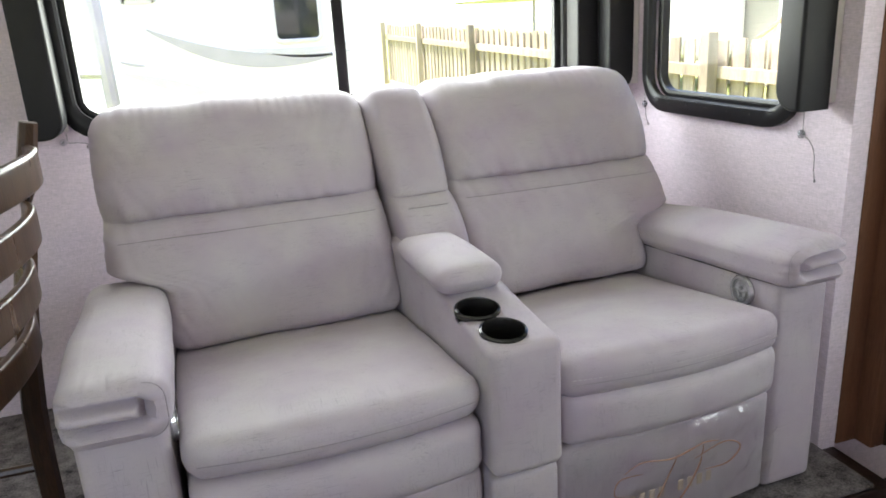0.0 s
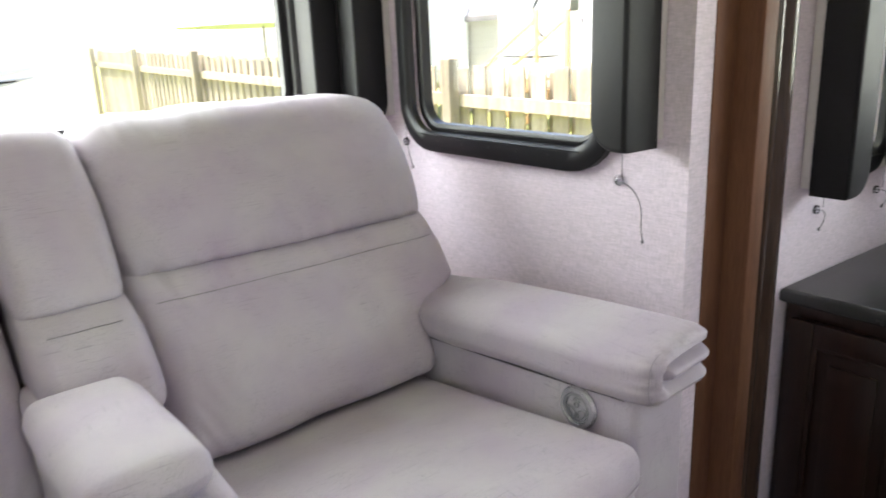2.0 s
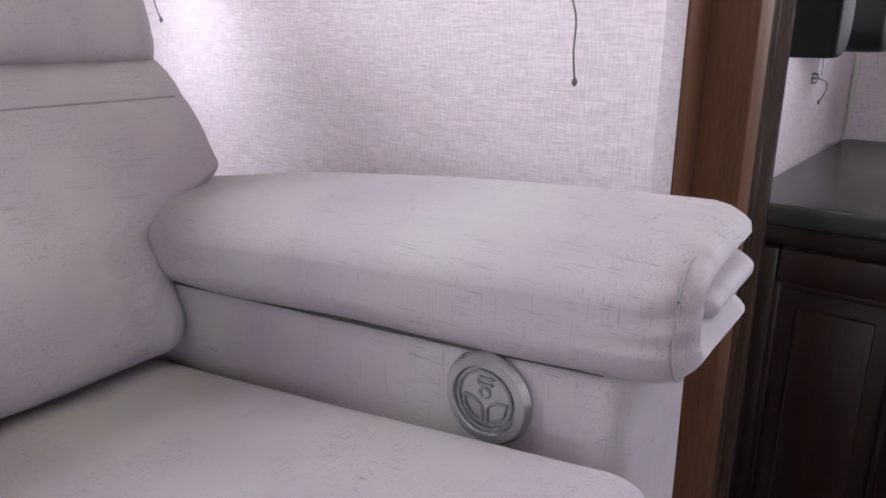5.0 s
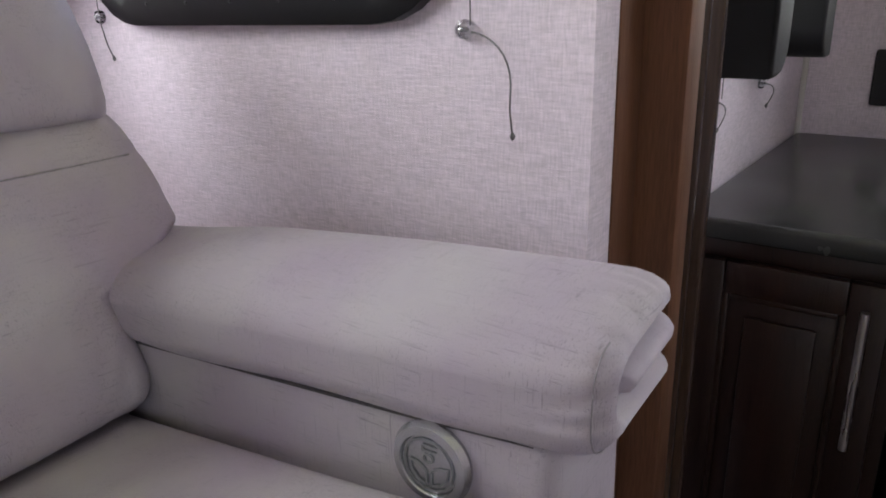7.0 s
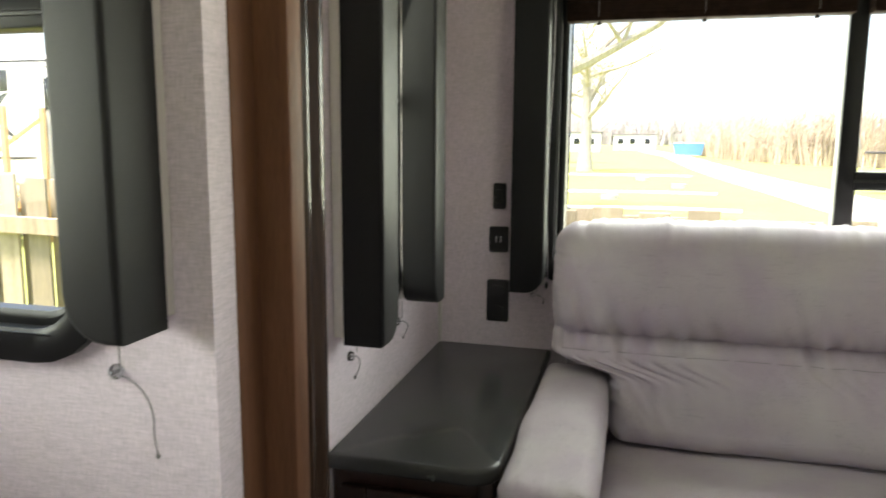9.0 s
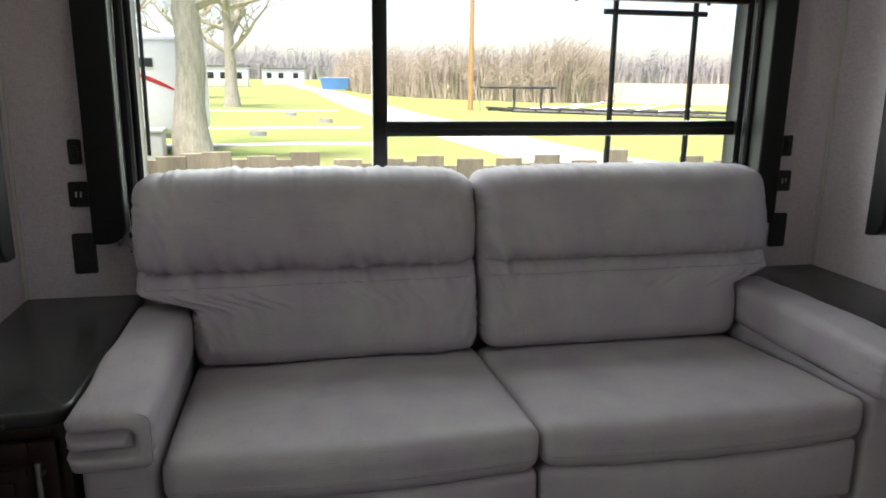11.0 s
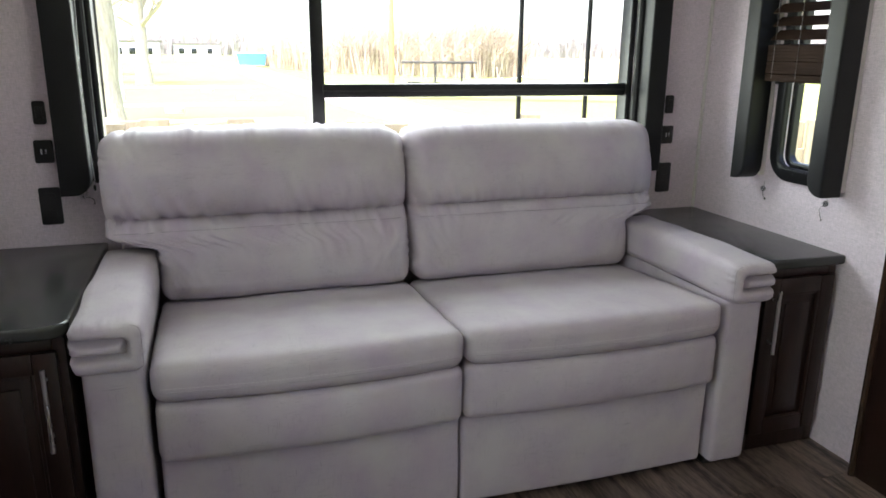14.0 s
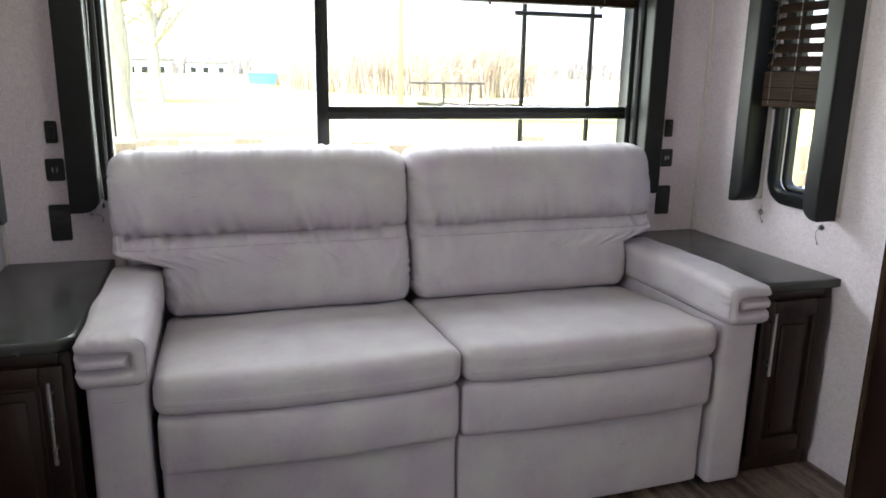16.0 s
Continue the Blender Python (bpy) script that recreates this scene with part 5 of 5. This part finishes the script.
# next pitch, beyond the lounge window: side along x at y = 6
caravan(G @ Matrix.Translation((-7.0, 6.0, 0)), 9.3, "white caravan with curved grey decals on the next pitch", 0.75, 3.6,
        [(8.62, 9.02, 2.08, 2.75), (4.2, 5.2, 2.1, 2.7), (7.55, 7.8, 2.42, 2.5)],
        stripes=[(((7.7, 2.24), (8.35, 1.86), (9.12, 1.98)), 0.015, 0.11, GREY_DECAL), (((8.4, 2.06), (8.8, 1.98), (9.22, 2.06)), 0.012, 0.05, PALE_DECAL), (((8.6, 2.01), (8.9, 1.95), (9.22, 2.0)), 0.01, 0.025, GREY_DECAL),
                 (((7.5, 1.93), (8.0, 1.78), (8.5, 1.55)), 0.02, 0.09, PALE_DECAL), (((7.48, 2.02), (7.55, 1.99), (7.65, 1.98)), 0.01, 0.02, GREY_DECAL)])
# beyond the side fence: side along y at x = 14
ALONG_Y = Matrix(((0, 1, 0, 0), (-1, 0, 0, 0), (0, 0, 1, 0), (0, 0, 0, 1)))
caravan(G @ Matrix.Translation((14.0, 14.7, 0)) @ ALONG_Y, 9.0, "white caravan with swirling dark decals behind the fence", 0.95, 3.75, [(0.95, 1.65, 3.0, 3.5), (5.5, 6.6, 2.4, 3.0)],
        door=(2.35, 2.95, 1.35, 3.5), stripes=[(((0.0, 3.55), (0.5, 3.2), (0.95, 3.3)), 0.05, 0.16, DARK_DECAL), (((1.65, 3.05), (0.85, 2.6), (1.80, 2.05)), 0.02, 0.24, DARK_DECAL), (((1.2, 2.9), (0.5, 2.4), (1.3, 1.9)), 0.02, 0.10, GREY_DECAL), (((0.2, 1.72), (1.0, 1.66), (2.2, 1.70)), 0.03, 0.06, DARK_DECAL), (((0.1, 3.62), (3.0, 3.62), (7.0, 3.62)), 0.05, 0.07, DARK_DECAL)], vents=[(3.75, 4.35, 2.0, 2.55)])
caravan(G @ Matrix.Translation((13.5, 26.0, 0)) @ ALONG_Y, 8.0, "white caravan partly hidden by the fence corner", 0.9, 3.7, [(6.6, 7.4, 2.5, 3.3)], stripes=[(((6.5, 1.9), (7.0, 2.2), (7.6, 1.9)), 0.02, 0.1, GREY_DECAL)])
# down the lawn, white with a red stripe
caravan(G @ Matrix.Translation((23.0, 9.6, 0)) @ ALONG_Y @ pose(0, 0, 0, 0, 0, -8), 6.6, "white caravan with red stripe beside the trees", 0.6, 3.2, [(5.2, 5.8, 2.3, 2.6)], stripes=[(((5.0, 2.25), (5.7, 2.05), (6.4, 1.7)), 0.02, 0.12, RED_DECAL)])

# timber steps by the caravan door
steps = thing("entry_steps", (13.3, 12.0, GROUND), "new pine entry steps with sloping handrail", "steps")
for k in range(4):
    part("tread", box((12.9, 12.3 + k * 0.28, GROUND + 1.2 - k * 0.28), (13.9, 12.6 + k * 0.28, GROUND + 1.24 - k * 0.28), 0.005), NEW_WOOD, steps)
for x in (12.9, 13.85):
    part("stringer", prism([(12.2, GROUND + 1.2), (13.6, GROUND - 0.0), (13.8, GROUND), (12.35, GROUND + 1.3)], x, x + 0.04, Matrix(((0, 0, 1, 0), (1, 0, 0, 0), (0, 1, 0, 0), (0, 0, 0, 1)))), NEW_WOOD, steps)
    part("handrail", prism([(12.2, 1.50), (14.0, 0.47), (14.0, 0.55), (12.2, 1.58)], x, x + 0.05, Matrix(((0, 0, 1, 0), (1, 0, 0, 0), (0, 1, 0, 0), (0, 0, 0, 1)))), NEW_WOOD, steps)
    part("rail_post", box((x, 12.15, GROUND), (x + 0.09, 12.25, 1.75), 0.005), NEW_WOOD, steps)
    part("rail_post", box((x, 13.9, GROUND), (x + 0.09, 14.0, 0.6), 0.005), NEW_WOOD, steps)

shed = thing("garden_shed", (17, 18, GROUND), "beige sided shed with grey shingle roof", "shed")
part("wall", box((16, 16.2, GROUND), (19, 19.6, 1.75), 0.02), SIDING, shed)
for k in range(14):
    part("siding_board", box((15.975, 16.2, GROUND + 0.02 + k * 0.19), (15.999, 19.6, GROUND + 0.19 + k * 0.19), 0.006), SIDING, shed, smooth=False)
part("roof", prism([(15.7, 1.7), (17.5, 3.0), (19.3, 1.7), (19.3, 1.85), (17.5, 3.15), (15.7, 1.85)], -19.8, -16.0, Matrix(((1, 0, 0, 0), (0, 0, -1, 0), (0, 1, 0, 0), (0, 0, 0, 1)))), ROOFING, shed, smooth=False)

canopy = thing("market_umbrella", (7.5, 14.0, GROUND), "pale green open garden umbrella beyond the fence", "umbrella")
part("canopy", lathe([(1.7, 2.55), (1.68, 2.6), (0.9, 2.85), (0.05, 3.1), (0.02, 3.12)], (7.5, 14.0, GROUND), "z", 8), material("pale_green_canvas", (0.5, 0.55, 0.48), rough=0.8), canopy, smooth=False)
part("pole", tube([(7.5, 14.0, GROUND), (7.5, 14.0, GROUND + 3.0)], 0.03, 8), GREY_METAL, canopy)

awning = thing("awning", (0.25, 3.6, GROUND), "grey metal awning frame standing beside the caravan", "awning")
part("upright", tube([(0.62, 4.2, GROUND), (0.56, 4.2, 2.6)], 0.035, 8), GREY_METAL, awning)
part("arm", tube([(0.60, 4.2, 0.75), (-0.2, 4.2, 0.95)], 0.022, 8), GREY_METAL, awning)
part("arm", tube([(0.60, 4.2, 1.05), (-0.2, 4.2, 1.10)], 0.022, 8), GREY_METAL, awning)


# ladder on the caravan's own rear wall
ladder = thing("rear_ladder", (3.75, -0.78, 0.2), "black tubular ladder mounted outside the rear window", "ladder")
for y in (-0.64, -0.93):
    part("side_rail", tube([(3.75, y, 0.2), (3.75, y, 0.35), (3.75, y, 1.95)], 0.0095, 10), BLACK, ladder)
for z in (0.30, 1.90):
    for y in (-0.64, -0.93):
        part("bracket", tube([(3.62, y, z), (3.75, y, z)], 0.010, 8), BLACK, ladder)
for z in (0.45, 0.80, 1.475, 1.80):
    part("rung", tube([(3.75, -0.60, z), (3.75, -0.97, z)], 0.0095, 10), BLACK, ladder)
strut = thing("awning_bar", (3.70, 0.845, 1.5), "thin black bar hanging outside the rear window", "bar")
part("bar", tube([(3.72, 0.838, 1.95), (3.72, 0.842, 1.02)], 0.006, 8), BLACK, strut)
part("marker_light", box((3.64, 0.868, 1.215), (3.66, 0.882, 1.265), 0.004), RED_PRINT, strut, "orange marker light")


# bare spring trees
def limb(start, way, length, radius, level, out, buds):
    pts, radii = [start], [radius]
    p, d = start.copy(), way.normalized()
    n = 5
    for k in range(n):
        d = (d + Vector((random.uniform(-1, 1), random.uniform(-1, 1), random.uniform(-0.3, 0.6))) * 0.22).normalized()
        p = p + d * length / n
        pts.append(p.copy())
        radii.append(radius * (1 - 0.75 * (k + 1) / n))
    out.append(tube(pts, radii, 7 if level == 0 else (5 if level == 1 else 4), cap=False))
    if level < 3:
        for k in range((5, 4, 3)[level]):
            f = random.uniform(0.35, 1.0)
            i = min(n - 1, int(f * n))
            side = Vector((random.uniform(-1, 1), random.uniform(-1, 1), random.uniform(0.1, 0.9)))
            limb(pts[i], d * 0.5 + side, length * random.uniform(0.42, 0.62), max(radii[i] * 0.6, 0.012), level + 1, out, buds)
    else:
        buds += [pts[2], pts[3], pts[5]]


def tree(x, y, height, radius, label, seed):
    random.seed(seed)
    ob = thing("tree", (x, y, GROUND), label, "tree")
    trunk = [Vector((x + 0.1 * noise.noise(Vector((seed, k * 0.4, 0))), y + 0.15 * noise.noise(Vector((seed, k * 0.4, 5))), GROUND - 0.1 + height * 0.55 * k / 10)) for k in range(11)]
    part("trunk", tube(trunk, [radius * (1.35 if k == 0 else 1.12 if k == 1 else 1 - 0.045 * k) for k in range(11)], 14), BARK, ob)
    limbs, buds = [], []
    for k in range(8):
        i = random.randint(5, 10)
        a = k * math.tau / 8 + random.uniform(-0.3, 0.3)
        limb(trunk[i], Vector((math.cos(a), math.sin(a), random.uniform(0.3, 1.1))), height * random.uniform(0.3, 0.45), radius * 0.38, 0, limbs, buds)
    part("limbs", joined(*limbs), BARK, ob)
    bm = bmesh.new()
    for p in buds:
        for _ in range(2):
            c = p + Vector((random.uniform(-1, 1), random.uniform(-1, 1), random.uniform(-1, 1))) * 0.25
            t = [c + Vector((random.uniform(-1, 1), random.uniform(-1, 1), random.uniform(-1, 1))) * 0.09 for _ in range(3)]
            bm.faces.new([bm.verts.new(q) for q in t])
    tagged(part("leaf_buds", bm, BUD, ob, smooth=False), kind="stuff")
    return ob


tree(21.4, 2.9, 14, 0.42, "thick grey-barked bare tree on the lawn", 3)
tree(53.0, 4.2, 13, 0.45, "bare tree with yellow-green buds by the lane", 8)
tree(40.0, 9.0, 12, 0.35, "bare tree with yellow-green buds on the lawn", 12)
tree(12.5, 17.2, 9, 0.22, "slim bare tree behind the fence", 21)
tree(70.0, 9.0, 14, 0.4, "bare tree with yellow-green buds far down the lane", 31)

# hedge of bare brush along the lane, and the far edge of the field
random.seed(5)


def brush(name, line, count, height, spread, mat, label, width):
    verts, faces = [], []
    for _ in range(count):
        f = random.random() * (len(line) - 1)
        i = min(len(line) - 2, int(f))
        x = line[i][0] + (line[i + 1][0] - line[i][0]) * (f - i) + random.uniform(-spread, spread)
        y = line[i][1] + (line[i + 1][1] - line[i][1]) * (f - i) + random.uniform(-spread, spread)
        h = height * random.uniform(0.45, 1.0) * (1 + 0.35 * noise.noise(Vector((x * 0.12, y * 0.12, 0))))
        lean_x, lean_y = random.uniform(-0.22, 0.22) * h, random.uniform(-0.22, 0.22) * h
        w = width * random.uniform(0.5, 1.2)
        base = len(verts)
        for dx, dy in ((w, 0), (-w / 2, w * 0.87), (-w / 2, -w * 0.87)):
            verts.append((x + dx, y + dy, GROUND))
        verts.append((x + lean_x, y + lean_y, GROUND + h))
        faces += [(base, base + 1, base + 3), (base + 1, base + 2, base + 3), (base + 2, base, base + 3)]
        for _ in range(3):
            g = random.uniform(0.3, 0.85)
            bx, by, bz = x + lean_x * g, y + lean_y * g, GROUND + h * g
            b2 = len(verts)
            ex, ey, ez = bx + random.uniform(-0.3, 0.3) * h, by + random.uniform(-0.3, 0.3) * h, bz + random.uniform(0.08, 0.3) * h
            verts += [(bx, by, bz - w * 0.4), (bx + w * 0.3, by + w * 0.3, bz + w * 0.4), (ex, ey, ez)]
            faces.append((b2, b2 + 1, b2 + 2))
    mesh = bpy.data.meshes.new(name)
    mesh.from_pydata(verts, [], faces)
    mesh.materials.append(mat)
    return tagged(new(name, mesh), label, "brush", kind="stuff")


brush("hedgerow", [(130, -9), (90, -10), (74, -14), (64, -22), (66, -27)], 2600, 6.0, 2.2, TWIG, "dense bare brown brush along the lane", 0.09)
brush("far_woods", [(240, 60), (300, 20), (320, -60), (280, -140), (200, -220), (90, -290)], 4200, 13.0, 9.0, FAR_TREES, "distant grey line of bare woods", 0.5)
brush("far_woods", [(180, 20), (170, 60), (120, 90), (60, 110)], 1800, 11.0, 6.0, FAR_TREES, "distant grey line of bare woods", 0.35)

pole = thing("utility_pole", (48.9, -11.2, GROUND), "weathered wooden utility pole by the lane", "pole")
part("shaft", tube([(48.9, -11.2, GROUND), (48.9, -11.2, GROUND + 8.5)], [0.19, 0.13], 10), NEW_WOOD, pole)
part("guy_wire", tube([(48.9, -11.45, GROUND + 3.8), (48.9, -11.9, GROUND)], 0.03, 5), GREY_METAL, pole)

# stacked steel trailer frame at the side of the lane
frame_ = thing("flatbed_trailer", (33, -13, GROUND), "dark steel flatbed trailer frame with raised gate", "trailer")
A, B = Vector((35.3, -9.3, 0)), Vector((31.5, -18.2, 0))
for off in (-0.9, 0.0, 0.9):
    n = Vector((0.92, 0.39, 0)) * off
    part("beam", tube([(*(A + n).xy, GROUND + 0.65), (*(B + n).xy, GROUND + 0.55)], 0.08, 6), RUSTY, frame_)
for k in range(10):
    c = A.lerp(B, k / 9)
    n = Vector((0.92, 0.39, 0))
    part("cross_member", tube([(*(c - n).xy, GROUND + 0.72), (*(c + n).xy, GROUND + 0.72)], 0.06, 6), RUSTY, frame_)
for k in range(7):
    c, e = A.lerp(B, 0.15 + 0.1 * k), A.lerp(B, 0.3 + 0.1 * k)
    part("loose_bar", tube([(*c.xy, GROUND + 0.75), (*e.xy, GROUND + 0.85 + 0.12 * (k % 3))], 0.04, 5), GREY_METAL, frame_)
for f in (0.07, 0.20):
    c = A.lerp(B, f)
    part("gate_post", tube([(*c.xy, GROUND + 0.6), (*c.xy, GROUND + 1.65)], 0.06, 6), RUSTY, frame_)
part("gate_top", box((35.0, -12.0, GROUND + 1.64), (35.6, -8.4, GROUND + 1.74), 0.02), RUSTY, frame_)
# utility boxes at the foot of the big tree
for x, y, w, h in ((20.8, 3.9, 0.75, 0.85), (20.5, 4.75, 0.45, 0.95)):
    bin_ = thing("utility_box", (x, y, GROUND), "dark grey plastic utility box on the lawn", "box", "boxes by the tree")
    part("body", soft_box((x - 0.3, y - w / 2, GROUND), (x + 0.3, y + w / 2, GROUND + h - 0.1), 0.04, (0, 0, 0), (3, 3, 3)), GREY_DECAL, bin_)
    part("lid", soft_box((x - 0.33, y - w / 2 - 0.03, GROUND + h - 0.098), (x + 0.33, y + w / 2 + 0.03, GROUND + h), 0.03, (0, 0, 0.02), (3, 3, 2)), GREY_DECAL, bin_)

skip = thing("rubbish_skip", (103, -5.5, GROUND), "blue steel rubbish skip beside the lane", "skip")
part("body", prism([(-1.6, 0.2), (1.6, 0.2), (1.9, 1.7), (-1.9, 1.7)], -1.0, 1.0, Matrix.Translation((103, -5.6, GROUND)) @ frame_of((0, 0, 0), (0, -1, 0), (-1, 0, 0))), BLUE_PAINT, skip, smooth=False)
part("lid", box((102.0, -7.5, GROUND + 1.72), (104.0, -3.7, GROUND + 1.8), 0.02), material("white_lid", (0.7, 0.7, 0.7)), skip)
for x, y, w, h in ((128, 10.5, 7, 3.2), (150, 1.5, 8, 3.0), (140, 20, 9, 3.2)):
    home = thing("mobile_home", (x, y, GROUND), "far white mobile home behind the lawn", "house", "far mobile homes")
    part("wall", box((x, y - w / 2, GROUND), (x + 4, y + w / 2, GROUND + h), 0.05), WHITE_SHELL, home)
    part("roof", box((x - 0.2, y - w / 2 - 0.2, GROUND + h + 0.005), (x + 4.2, y + w / 2 + 0.2, GROUND + h + 0.25), 0.05), ROOFING, home)
    for k in (-0.3, 0.05, 0.33):
        part("window", box((x - 0.03, y + k * w - 0.5, GROUND + 1.3), (x - 0.004, y + k * w + 0.5, GROUND + 2.3), 0.01), DARK_GLASS, home)
for x, y in ((42.4, 0.4), (36.5, -1.2), (29.0, 1.6)):
    pit = thing("fire_ring", (x, y, GROUND), "low grey fire ring on the grass", "fire ring", "fire rings on the lawn")
    part("ring", lathe([(0.32, 0.0), (0.32, 0.16), (0.30, 0.16), (0.29, 0.05)], (x, y, GROUND), "z", 18), GREY_DECAL, pit)

# ---- vinyl planks, last ----
PLANK = material("grey_brown_vinyl_plank", (0.120, 0.086, 0.072), rough=0.42, scale=2.2, fine=22, stretch=(1.3, 16, 16), vary=0.75, bump=0.02, fine_bump=0.25, per_object=0.4, tint=(0.022, 0.015, 0.012))
for node in PLANK.node_tree.nodes:
    if node.type == "MAP_RANGE" and abs(node.inputs["From Min"].default_value - 0.3) < 0.01:
        node.inputs["From Min"].default_value, node.inputs["From Max"].default_value = 0.41, 0.60   # strong grain
random.seed(9)
meshes = {}
y = RIGHT
while y < 0.94:
    y1 = min(y + 0.152, 0.944)
    x = -0.6
    first = random.choice((0.4, 0.75, 1.1))
    while x < REAR - 0.01:
        x1 = min(x + first, REAR)
        first = 1.22
        size = (round(x1 - x, 3), round(y1 - y, 3))
        if size not in meshes:
            bm = box((0, 0, 0), (size[0] - 0.0015, size[1] - 0.0015, 0.008), 0.0012)
            meshes[size] = bpy.data.meshes.new("plank")
            bm.to_mesh(meshes[size])
            bm.free()
            meshes[size].materials.append(PLANK)
        ob = new("plank", meshes[size])
        ob.parent = floor
        ob.matrix_basis = Matrix.Translation((x, y, -0.008))
        x = x1
    y = y1
